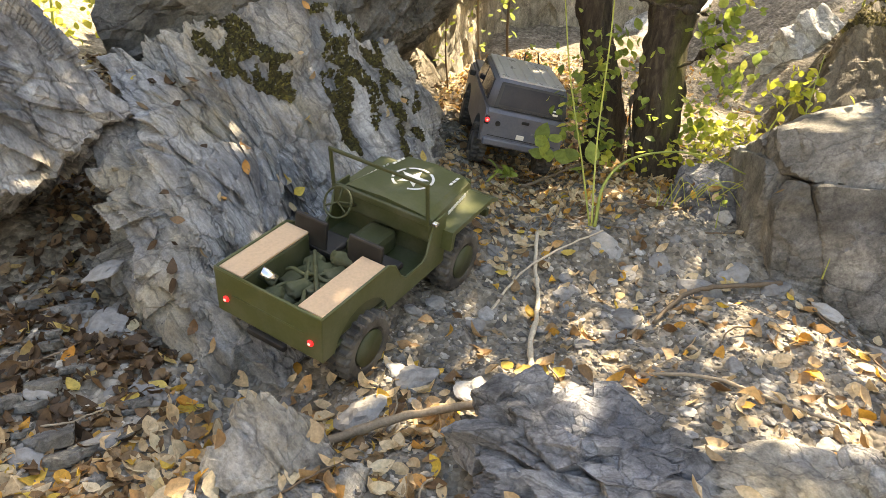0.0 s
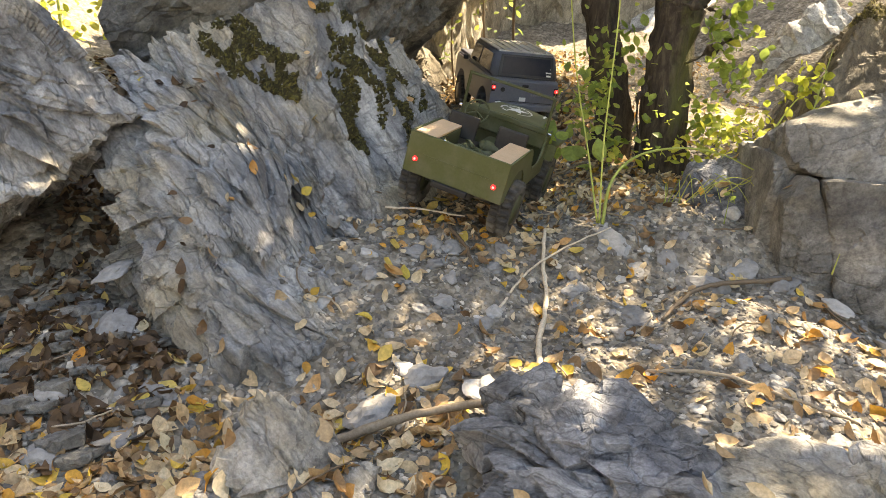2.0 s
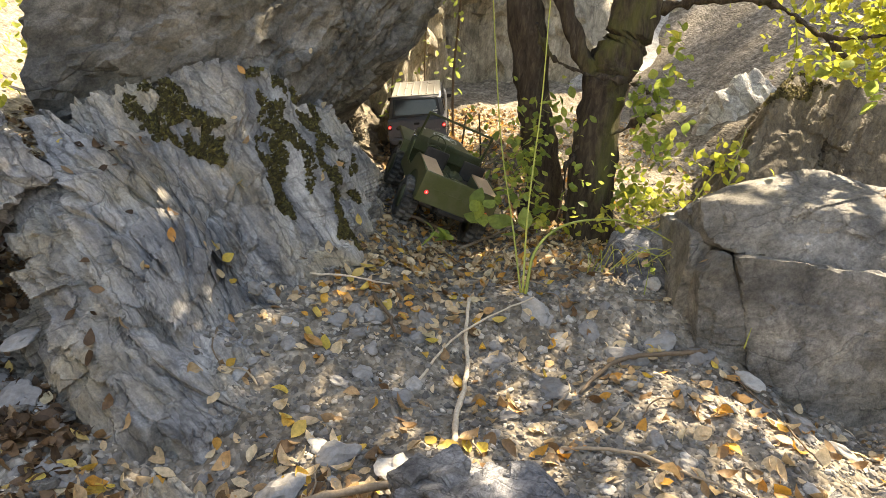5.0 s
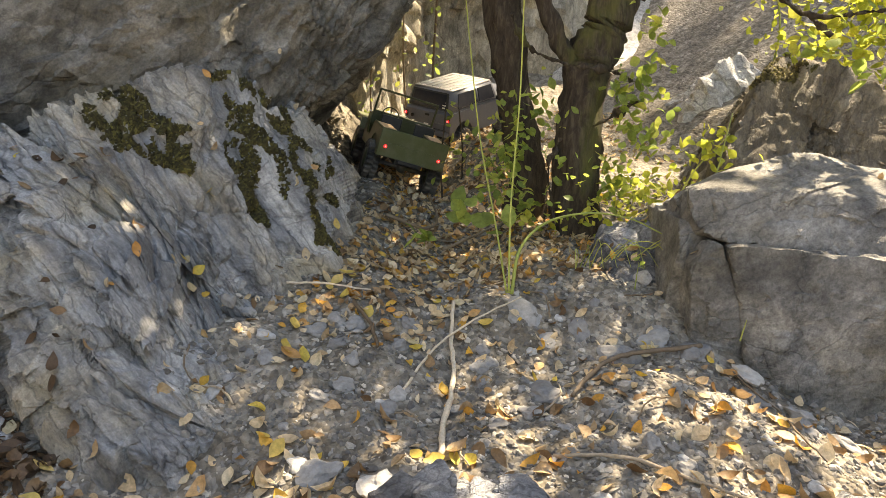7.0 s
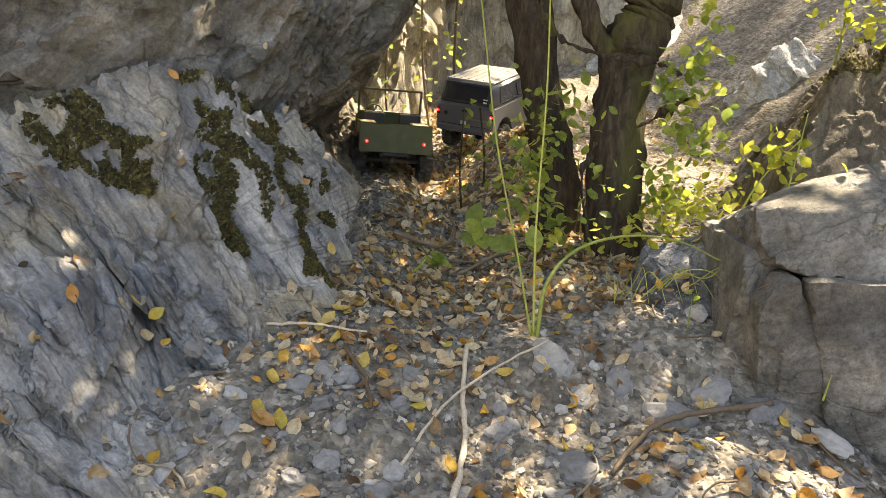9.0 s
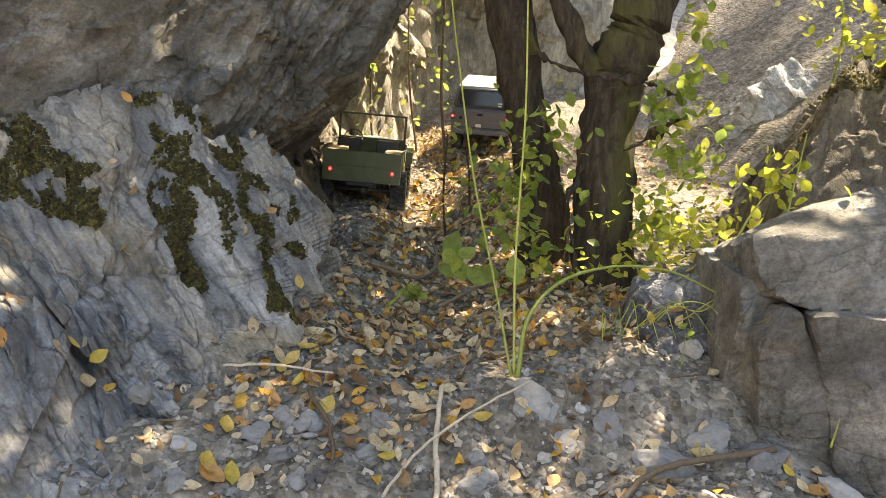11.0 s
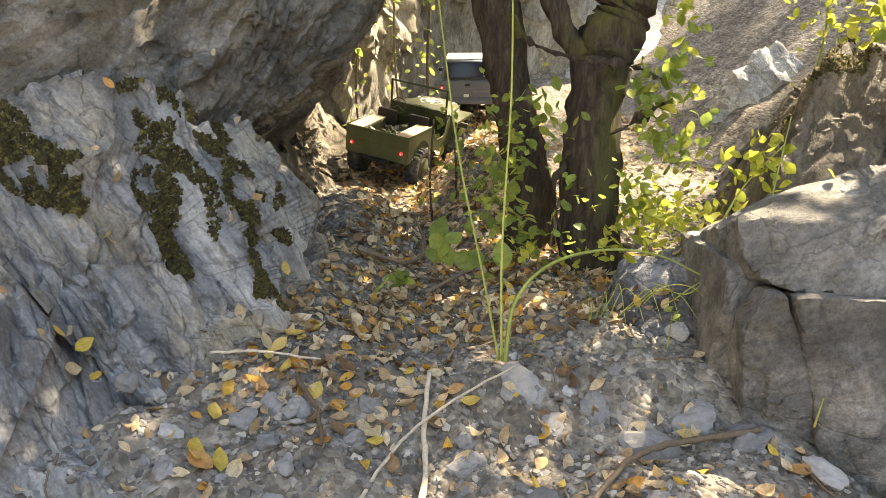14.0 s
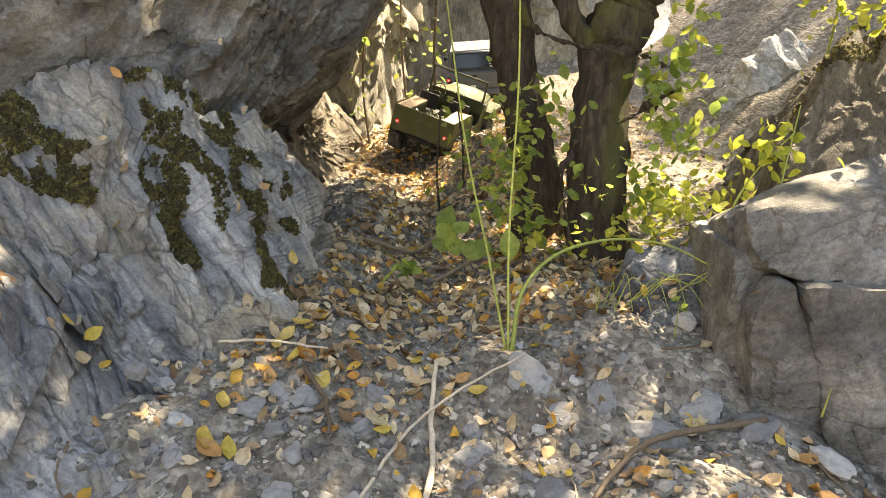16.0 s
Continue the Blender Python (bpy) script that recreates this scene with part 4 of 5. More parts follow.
# ---- trees ----
def leaf_cluster(heap, g, centre, spread, count, size, droop=0.0):
    for _ in range(count):
        p = Vector(centre) + Vector([g.gauss(0, s) for s in spread])
        s = size * g.uniform(0.6, 1.25)
        vs, fs = leaf_shape(g, s, s * g.uniform(0.55, 0.72), g.uniform(-0.05, 0.2), g.uniform(-0.3, 0.3))
        e = Euler((g.gauss(0.6, 0.6), g.gauss(0, 0.5), g.uniform(0, 6.3)))
        heap.add(vs, fs, Matrix.Translation(p - Vector((0, 0, droop * g.random()))) @ e.to_matrix().to_4x4())


def trunk_mesh(points, radii, n=18):
    path = smooth_path(points, 10)
    k = len(path)
    rr = [float(np.interp(i / (k - 1), np.linspace(0, 1, len(radii)), radii)) for i in range(k)]
    bm = tube(path, rr, n)
    for v in bm.verts:
        f = noise.turbulence(Vector((v.co.x * 40, v.co.y * 40, v.co.z * 7)), 3, False)
        c = min(path, key=lambda q: (q - v.co).length_squared)
        v.co += (v.co - c).normalized() * (f - 0.5) * 0.018
    return bm


def build_tree(label, stems, limbs, vine, crown, seed, leaf=0.04):
    g = random.Random(seed)
    base = Vector(stems[0][0][0])
    root = empty("tree", label, "tree", "trees over the gully")
    for pts, radii in stems:
        part("trunk", trunk_mesh(pts, radii), BARK, root, smooth=True)
    for pts, radii in limbs:
        part("limb", trunk_mesh(pts, radii, 10), BARK, root, smooth=True)
    if vine:
        h = Heap()
        for c, spread, count, size in vine:
            leaf_cluster(h, g, c, spread, int(count * 1.3), size * 0.82, 0.03)
        h.make("climbing_leaves", GREEN, "fresh green climbing leaves round the trunk", "", parent=root)
    # Leaf clusters added above the view, placed along the sun's line to cast shade.
    if crown:
        h = Heap()
        for c, spread, count, size in crown:
            leaf_cluster(h, g, c, spread, count, size)
        h.make("crown", CROWN, "unseen yellowing green leaf clusters added overhead to shade the gully", "", parent=root)
    return root


build_tree("dark-barked tree with twin stems and climbing leaves",
           [([(0.72, 2.30, 0.12), (0.70, 2.30, 0.30), (0.70, 2.31, 0.5), (0.73, 2.33, 0.66), (0.80, 2.36, 0.86), (0.9, 2.45, 1.5), (0.95, 2.6, 2.4)], [0.10, 0.080, 0.074, 0.08, 0.082, 0.06, 0.02]),
            ([(0.71, 2.32, 0.5), (0.68, 2.34, 0.66), (0.63, 2.35, 0.76), (0.56, 2.38, 0.95), (0.4, 2.5, 1.6), (0.3, 2.6, 2.2)], [0.03, 0.036, 0.034, 0.032, 0.026, 0.01])],
           [([(0.82, 2.36, 0.86), (0.98, 2.3, 0.905), (1.16, 2.2, 0.90), (1.27, 2.1, 0.815), (1.39, 2.0, 0.82), (1.6, 1.9, 0.86)], [0.022, 0.018, 0.016, 0.014, 0.010, 0.006]),
            ([(1.27, 2.1, 0.812), (1.30, 2.09, 0.79), (1.335, 2.08, 0.76)], [0.008, 0.006, 0.003]),
            ([(0.86, 2.25, 0.62), (0.76, 2.22, 0.655), (0.62, 2.2, 0.675), (0.5, 2.15, 0.72), (0.44, 2.1, 0.8)], [0.004, 0.006, 0.006, 0.006, 0.004]),
            ([(0.62, 2.22, 0.2), (0.60, 2.24, 0.36), (0.64, 2.27, 0.45), (0.74, 2.25, 0.5), (0.85, 2.22, 0.57)], [0.007, 0.007, 0.007, 0.006, 0.004]),
            ([(0.9, 2.45, 1.5), (1.25, 2.6, 1.9), (1.7, 2.7, 2.3)], [0.03, 0.02, 0.008]),
            ([(0.4, 2.5, 1.6), (0.1, 2.7, 1.9), (-0.3, 2.8, 2.2)], [0.02, 0.012, 0.006])],
           [((0.80, 2.21, 0.62), (0.03, 0.02, 0.04), 26, 0.045), ((0.84, 2.21, 0.52), (0.035, 0.02, 0.05), 34, 0.042), ((0.80, 2.2, 0.40), (0.03, 0.02, 0.05), 26, 0.04), ((0.74, 2.18, 0.30), (0.04, 0.02, 0.05), 18, 0.04),
            ((0.91, 2.25, 0.66), (0.03, 0.03, 0.04), 26, 0.045), ((0.91, 2.24, 0.50), (0.03, 0.03, 0.04), 20, 0.042), ((0.62, 2.18, 0.44), (0.025, 0.02, 0.06), 16, 0.04), ((0.90, 2.3, 0.80), (0.03, 0.03, 0.04), 16, 0.045),
            ((1.3, 2.05, 0.74), (0.05, 0.03, 0.025), 12, 0.055), ((1.36, 1.95, 0.68), (0.035, 0.03, 0.03), 10, 0.05), ((1.45, 2.0, 0.8), (0.07, 0.04, 0.05), 26, 0.05)],
           # Unseen sun-blocking clusters; gaps between them leave lit patches.
           [((1.0, 2.5, 2.1), (0.3, 0.3, 0.2), 330, 0.1), ((1.5, 2.1, 2.3), (0.28, 0.22, 0.2), 230, 0.1), ((1.45, 2.9, 2.2), (0.3, 0.25, 0.2), 330, 0.1), ((0.5, 2.7, 2.1), (0.3, 0.3, 0.2), 260, 0.1), ((2.25, 2.75, 2.4), (0.3, 0.25, 0.2), 210, 0.1), ((1.3, 2.62, 2.25), (0.22, 0.2, 0.1), 80, 0.1), ((1.45, 3.7, 2.25), (0.3, 0.2, 0.2), 260, 0.1), ((1.1, 3.2, 2.3), (0.3, 0.2, 0.2), 180, 0.1), ((1.7, 2.05, 2.3), (0.22, 0.13, 0.2), 260, 0.1), ((1.35, 3.3, 2.25), (0.28, 0.28, 0.12), 620, 0.1), ((1.5, 3.75, 2.3), (0.25, 0.2, 0.12), 330, 0.1), ((1.0, 3.7, 2.3), (0.25, 0.25, 0.12), 300, 0.1)], 31)
build_tree("dark leaning tree trunk with moss along its bark",
           [([(0.60, 2.52, 0.14), (0.59, 2.50, 0.33), (0.54, 2.48, 0.55), (0.49, 2.46, 0.80), (0.45, 2.5, 1.1), (0.5, 2.6, 1.8), (0.6, 2.8, 2.5)], [0.08, 0.068, 0.062, 0.062, 0.055, 0.04, 0.015])],
           [([(0.45, 2.5, 1.1), (0.25, 2.45, 1.5), (0.0, 2.4, 1.9)], [0.022, 0.014, 0.006])],
           [((0.50, 2.28, 0.44), (0.04, 0.025, 0.04), 34, 0.042), ((0.46, 2.2, 0.50), (0.05, 0.03, 0.06), 46, 0.034), ((0.41, 2.15, 0.42), (0.04, 0.03, 0.05), 26, 0.034), ((0.50, 2.15, 0.30), (0.05, 0.03, 0.04), 24, 0.036), ((0.45, 2.22, 0.36), (0.035, 0.025, 0.04), 30, 0.042), ((0.52, 2.22, 0.27), (0.03, 0.025, 0.03), 16, 0.048), ((0.57, 2.28, 0.55), (0.03, 0.02, 0.04), 18, 0.04)],
           [((0.6, 2.9, 2.3), (0.35, 0.3, 0.25), 300, 0.1), ((0.2, 2.4, 2.1), (0.3, 0.3, 0.2), 220, 0.1), ((0.55, 2.4, 2.0), (0.25, 0.25, 0.2), 320, 0.1), ((0.9, 2.0, 2.1), (0.3, 0.2, 0.2), 260, 0.1)], 32)


def sapling(points, r0, r1, leaves, seed, label, size=0.035, mat=None):
    g = random.Random(seed)
    root = empty("sapling", label, "sapling", "thin saplings")
    path = smooth_path(points, 8)
    k = len(path)
    part("stem", tube(path, [r0 + (r1 - r0) * i / (k - 1) for i in range(k)], 8), mat or BARK, root, smooth=True)
    if leaves:
        h = Heap()
        for _ in range(leaves):
            p = g.choice(path[k // 4:])
            leaf_cluster(h, g, p + Vector((g.gauss(0, 0.03), g.gauss(0, 0.03), g.gauss(0, 0.02))), (0.012,) * 3, 1, size)
        h.make("leaves", GREEN, "small green leaves", "", parent=root)
    return root


sapling([(0.42, 3.75, 0.25), (0.40, 3.75, 0.6), (0.42, 3.8, 1.0), (0.4, 3.85, 1.5)], 0.007, 0.005, 50, 41, "thin grey sapling stem before the cliff", mat=TWIG)
sapling([(0.30, 3.95, 0.3), (0.27, 3.95, 0.7), (0.29, 4.0, 1.4)], 0.006, 0.004, 40, 42, "thin grey sapling stem before the cliff", mat=TWIG)
sapling([(0.12, 3.65, 0.25), (0.1, 3.66, 0.55), (0.14, 3.68, 1.0)], 0.005, 0.004, 30, 43, "thin grey sapling stem before the cliff", mat=TWIG)
sapling([(0.34, 2.75, 0.18), (0.335, 2.76, 0.32), (0.35, 2.77, 0.5)], 0.004, 0.003, 14, 44, "thin bare stem among leaves")
sapling([(0.42, 2.85, 0.18), (0.425, 2.85, 0.34), (0.41, 2.86, 0.5)], 0.004, 0.003, 12, 45, "thin bare stem among leaves")
sapling([(-0.98, 2.4, 0.2), (-0.98, 2.4, 0.7), (-0.98, 2.42, 1.5)], 0.013, 0.011, 0, 46, "pale upright sapling stem beyond the rocks", mat=TWIG)
sapling([(-1.05, 2.9, 0.3), (-1.02, 2.9, 0.8), (-1.06, 2.95, 1.6)], 0.009, 0.007, 30, 47, "thin leafy sapling beyond the rocks", size=0.05)


def plant(name, stems, leaves, label, seed, size=0.05, category="plant", mat=None):
    g = random.Random(seed)
    root = empty(name, label, category)
    for pts, r in stems:
        path = smooth_path(pts, 8)
        k = len(path)
        part("stem", tube(path, [r * (1 - 0.6 * i / (k - 1)) for i in range(k)], 6), STALK, root, smooth=True)
    if leaves:
        h = Heap()
        for c, spread, count in leaves:
            leaf_cluster(h, g, c, spread, count, size)
        h.make("leaves", mat or GREEN, "yellowish green leaves", "", parent=root)
    return root


plant("plant", [([(0.385, 1.76, 0.14), (0.36, 1.80, 0.30), (0.325, 1.85, 0.5), (0.30, 1.88, 0.72), (0.27, 1.9, 1.0)], 0.0028),
                ([(0.39, 1.76, 0.14), (0.40, 1.82, 0.34), (0.425, 1.88, 0.6), (0.43, 1.9, 0.8), (0.43, 1.9, 1.05)], 0.0028),
                ([(0.395, 1.75, 0.14), (0.42, 1.79, 0.24), (0.5, 1.86, 0.29), (0.62, 1.9, 0.305), (0.73, 1.9, 0.29), (0.80, 1.85, 0.26)], 0.0045)],
      [((0.31, 2.05, 0.29), (0.02, 0.02, 0.02), 7), ((0.40, 1.95, 0.27), (0.03, 0.03, 0.02), 5)],
      "tall thin green stalks with one arching to the side", 51, 0.055)
plant("plant", [([(0.83, 1.70, 0.12), (0.86, 1.76, 0.26), (0.93, 1.85, 0.42), (0.98, 1.9, 0.56)], 0.003), ([(0.9, 1.95, 0.3), (0.86, 1.9, 0.27), (0.78, 1.86, 0.22), (0.7, 1.85, 0.25)], 0.0025),
                ([(0.84, 1.95, 0.25), (0.93, 1.98, 0.4), (1.02, 1.98, 0.5)], 0.003)],
      [((0.95, 1.96, 0.45), (0.05, 0.03, 0.03), 46), ((0.99, 1.98, 0.49), (0.03, 0.02, 0.02), 20), ((0.86, 2.08, 0.32), (0.07, 0.05, 0.03), 50), ((0.80, 2.16, 0.32), (0.07, 0.05, 0.03), 50)],
      "leafy yellow-green seedling before the boulder", 52, 0.03, mat=SUNNY)
plant("plant", [([(0.22, 2.15, 0.16), (0.22, 2.13, 0.2)], 0.002)], [((0.21, 2.12, 0.20), (0.02, 0.02, 0.008), 9)], "small low green plant on the path", 53, 0.05)
plant("plant", [([(0.88, 1.56, 0.08), (0.89, 1.56, 0.13)], 0.002), ([(0.72, 1.80, 0.13), (0.725, 1.8, 0.2)], 0.002)], [((0.725, 1.8, 0.2), (0.012, 0.01, 0.012), 8)], "tiny green sprout at the rock foot", 54, 0.02)
plant("grass_tuft", [([(0.60 + 0.012 * k, 1.93 + 0.01 * (k % 3), 0.13), (0.60 + 0.02 * k, 1.90, 0.19 + 0.01 * (k % 4)), (0.58 + 0.03 * k, 1.86 - 0.01 * (k % 2), 0.22 + 0.012 * (k % 3)), (0.57 + 0.036 * k, 1.82, 0.18)], 0.0016) for k in range(9)],
      [], "tuft of dry pale grass blades beside the dark rock", 59, category="grass")
plant("bush", [([(1.75, 3.2, 0.4), (1.85, 3.25, 0.8), (1.8, 3.3, 1.1)], 0.006)], [((1.85, 3.25, 0.85), (0.08, 0.06, 0.14), 60), ((1.75, 3.25, 1.05), (0.08, 0.06, 0.1), 40)], "wispy green bush on the far slope", 55, 0.035, "bush", SUNNY)
plant("bush", [([(1.9, 2.6, 0.5), (1.95, 2.6, 0.9), (2.0, 2.65, 1.3)], 0.01)], [((1.75, 2.6, 0.80), (0.12, 0.08, 0.10), 260), ((1.95, 2.65, 0.95), (0.18, 0.1, 0.16), 420), ((1.66, 2.6, 1.0), (0.1, 0.08, 0.08), 120)], "sunlit bright yellow-green bush above the boulder", 56, 0.045, "bush", SUNNY)
plant("bush", [([(-1.5, 3.2, 0.3), (-1.5, 3.2, 0.8)], 0.01)], [((-1.35, 3.1, 0.75), (0.2, 0.15, 0.16), 200), ((-1.6, 3.3, 1.0), (0.25, 0.2, 0.25), 220)], "leafy bush in sun beyond the rocks", 57, 0.045, "bush", SUNNY)
plant("undergrowth", [([(0.9, 2.4, 0.15), (0.95, 2.4, 0.3)], 0.003)], [((1.0, 2.45, 0.27), (0.14, 0.12, 0.04), 130), ((0.85, 2.2, 0.24), (0.1, 0.08, 0.03), 70), ((0.62, 2.15, 0.23), (0.1, 0.06, 0.03), 34)], "low green undergrowth round the tree foot", 58, 0.028, mat=SUNNY)

# far woods on the hillside
rng = random.Random(77)
woods = Heap()
for _ in range(70):
    a = rng.uniform(-1.25, 1.25)
    d = rng.uniform(9, 26)
    x, y = 1 + d * math.sin(a), d * math.cos(a) + 3
    z = land(x, y)
    for _ in range(26):
        leaf_cluster(woods, rng, (x + rng.gauss(0, 0.9), y + rng.gauss(0, 0.9), z + rng.uniform(0.5, 4)), (0.3, 0.3, 0.3), 7, 0.42)
woods.make("far_woods", CROWN, "distant yellow-green wood on the hillside", "woods")


# ---- the vehicles ----
def arc(cy, cz, r, a0, a1, n=9):
    return [(cy + r * math.cos(radians(a0 + (a1 - a0) * k / n)), cz + r * math.sin(radians(a0 + (a1 - a0) * k / n))) for k in range(n + 1)]


def star(r, z, bm=None, c=(0, 0)):
    bm = bm or bmesh.new()
    vs = []
    for k in range(10):
        rr = r if k % 2 == 0 else r * 0.39
        a = math.pi / 2 + k * math.pi / 5
        vs.append(bm.verts.new((c[0] + rr * math.cos(a), c[1] + rr * math.sin(a), z)))
    f = bm.faces.new(vs)
    e = bmesh.ops.extrude_face_region(bm, geom=[f])
    bmesh.ops.translate(bm, verts=[v for v in e["geom"] if isinstance(v, bmesh.types.BMVert)], vec=(0, 0, 0.0006))
    return bm


def tyre_mesh(radius, width, lugs):
    """One ring of rubber with lugs standing out in turn on each shoulder."""
    w, n = width / 2, lugs * 4
    prof = [(-0.8, 0.53, 0), (-1.0, 0.62, 0), (-1.02, 0.82, 0), (-0.98, 0.90, 1), (-0.86, 0.97, 1), (-0.14, 0.985, 1), (-0.10, 0.93, 0), (0.10, 0.93, 0), (0.14, 0.985, 2), (0.86, 0.97, 2), (0.98, 0.90, 2), (1.02, 0.82, 0), (1.0, 0.62, 0), (0.8, 0.53, 0)]
    bm, rings = bmesh.new(), []
    for x, r, lug in prof:
        ring = []
        for k in range(n):
            rr = r
            if lug:
                high = (k + (2 if lug == 2 else 0)) % 4 < 2
                rr = r + (0.015 if high else -0.075)
            a = 2 * math.pi * k / n
            ring.append(bm.verts.new((x * w, radius * rr * math.cos(a), radius * rr * math.sin(a))))
        rings.append(ring)
    for a, b in zip(rings, rings[1:] + rings[:1]):
        for k in range(n):
            bm.faces.new((a[k], a[(k + 1) % n], b[(k + 1) % n], b[k]))
    bmesh.ops.recalc_face_normals(bm, faces=bm.faces)
    return bm


def wheel(parent, x, y, radius, width, rim_mat, side, high=None):
    hub = new("wheel")
    hub.parent = parent
    hub.location = (x, y, radius if high is None else high)
    part("tyre", tyre_mesh(radius, width, 22), RUBBER, hub, "black lugged rubber tyre")
    w = width / 2 * side
    r = radius * 0.52
    bm = lathe([(-width * 0.42, r), (-width * 0.40, r * 0.94), (w * 0.3, r * 0.86), (w * 0.35, r * 0.55), (w * 0.7, r * 0.38), (w * 0.72, 0.001)] if side > 0 else
               [(-abs(w) * 0.72, 0.001), (-abs(w) * 0.7, r * 0.38), (-abs(w) * 0.35, r * 0.55), (-abs(w) * 0.3, r * 0.86), (width * 0.40, r * 0.94), (width * 0.42, r)], 28)
    lathe([(w * 0.9 - 0.003, r * 1.0), (w * 0.9 + 0.003, r * 1.0)], 28, bm)
    part("rim", bm, rim_mat, hub, smooth=True)
    bm = bmesh.new()
    for k in range(5):
        a = 2 * math.pi * k / 5
        lathe([(w * 0.62 - 0.002, 0.003), (w * 0.62 + 0.003 * side, 0.003)], 6, bm, (0, r * 0.48 * math.cos(a), r * 0.48 * math.sin(a)))
    lathe([(w * 0.7 - 0.004, 0.006), (w * 0.7 + 0.004, 0.005)], 10, bm)
    part("hub_bolts", bm, CHROME, hub, "small bright wheel bolts")
    return hub


def tail_lamp(parent, x, y, z, r):
    bm = bmesh.new()
    bmesh.ops.create_uvsphere(bm, u_segments=14, v_segments=8, radius=r)
    bmesh.ops.scale(bm, vec=(1, 0.6, 1), verts=bm.verts)
    bmesh.ops.translate(bm, verts=bm.verts, vec=(x, y, z))
    lamp = part("tail_light", bm, RED, parent, "glowing red tail light", True)
    bm = bmesh.new()
    bmesh.ops.create_uvsphere(bm, u_segments=10, v_segments=6, radius=r * 0.5)
    bmesh.ops.translate(bm, verts=bm.verts, vec=(x, y - r * 0.35, z))
    part("bulb", bm, BULB, lamp, "", True)


def build_jeep():
    car = empty("toy_jeep", "olive green open model jeep with tan benches and red tail lights", "toy car")
    side = [(-0.275, 0.10), (-0.275, 0.196), (-0.085, 0.196), (-0.065, 0.185), (-0.045, 0.15), (-0.025, 0.132), (0.035, 0.132), (0.05, 0.145), (0.062, 0.19), (0.075, 0.212), (0.115, 0.212), (0.115, 0.092), (-0.085, 0.092)]
    side += arc(-0.165, 0.076, 0.084, 15, 165)
    side += [(-0.245, 0.10)]
    for sx in (-1, 1):
        part("side_panel", plate(side, sx * 0.122, sx * 0.126), OLIVE, car)
        bm = tube([(sx * 0.124, -0.275, 0.196), (sx * 0.124, -0.085, 0.196), (sx * 0.124, -0.063, 0.183), (sx * 0.124, -0.043, 0.148), (sx * 0.124, -0.025, 0.132), (sx * 0.124, 0.035, 0.132), (sx * 0.124, 0.05, 0.146), (sx * 0.124, 0.063, 0.19)], 0.0032, 6)
        part("edge_bead", bm, OLIVE, car, smooth=True)
        part("wheel_box", box(0.058, 0.185, 0.07, (sx * 0.093, -0.178, 0.155), 0.004), OLIVE_DARK, car)
        part("bench", box(0.056, 0.182, 0.006, (sx * 0.0935, -0.177, 0.193), 0.002), TAN, car, "tan wooden bench top over the wheel")
        fender = [(0.10, 0.135), (0.105, 0.178), (0.27, 0.182), (0.30, 0.168), (0.30, 0.160), (0.27, 0.172), (0.118, 0.168), (0.112, 0.135)]
        part("front_fender", plate(fender, sx * 0.085, sx * 0.15), OLIVE, car)
    part("tailgate", box(0.252, 0.005, 0.098, (0, -0.2745, 0.1475), 0.002), OLIVE, car)
    bm = tube([(-0.124, -0.2745, 0.196), (0.124, -0.2745, 0.196)], 0.0032, 6)
    part("edge_bead", bm, OLIVE, car, smooth=True)
    bm = box(0.17, 0.002, 0.003, (0, -0.2778, 0.15), 0.0008)
    part("tailgate_rib", bm, OLIVE, car)
    part("rear_bumper", box(0.09, 0.012, 0.014, (0, -0.283, 0.094), 0.003), BLACK, car)
    part("floor", box(0.244, 0.385, 0.006, (0, -0.08, 0.105), 0.001), OLIVE_DARK, car)
    part("dashboard", box(0.244, 0.02, 0.045, (0, 0.068, 0.19), 0.004), OLIVE_DARK, car)
    part("firewall", box(0.244, 0.006, 0.09, (0, 0.09, 0.14), 0.001), OLIVE_DARK, car)
    part("gearbox_tunnel", box(0.07, 0.10, 0.05, (0, 0.03, 0.13), 0.014), OLIVE_DARK, car)
    bm = bmesh.new()
    prof = [(-0.118, 0.17), (-0.112, 0.205), (-0.095, 0.216), (0, 0.222), (0.095, 0.216), (0.112, 0.205), (0.118, 0.17)]
    rings = []
    for y, s, dz in ((0.075, 1.0, 0.0), (0.10, 1.0, 0.0), (0.27, 0.78, -0.008), (0.285, 0.76, -0.02)):
        rings.append([bm.verts.new((x * s, y, z + dz)) for x, z in prof])
    for a, b in zip(rings, rings[1:]):
        for k in range(len(prof) - 1):
            bm.faces.new((a[k], a[k + 1], b[k + 1], b[k]))
    bm.faces.new(rings[0])
    bm.faces.new(list(reversed(rings[-1])))
    bmesh.ops.recalc_face_normals(bm, faces=bm.faces)
    hood = part("hood", bm, OLIVE, car)
    bm = star(0.036, 0.2192, c=(0, 0.178))
    part("star", bm, WHITE, hood, "white painted star")
    bm = bmesh.new()
    n = 40
    for k in range(n):
        if k % 8 == 7:
            continue
        a0, a1 = 2 * math.pi * k / n, 2 * math.pi * (k + 1) / n
        q = [bm.verts.new((rr * math.cos(a), 0.178 + rr * math.sin(a), 0.2196 - 0.05 * abs(rr * math.cos(a)) ** 1.2)) for rr, a in ((0.041, a0), (0.047, a0), (0.047, a1), (0.041, a1))]
        bm.faces.new(q)
    part("ring", bm, WHITE, hood, "white ring of dashes round the star")
    for sx in (-1, 1):
        bm = bmesh.new()
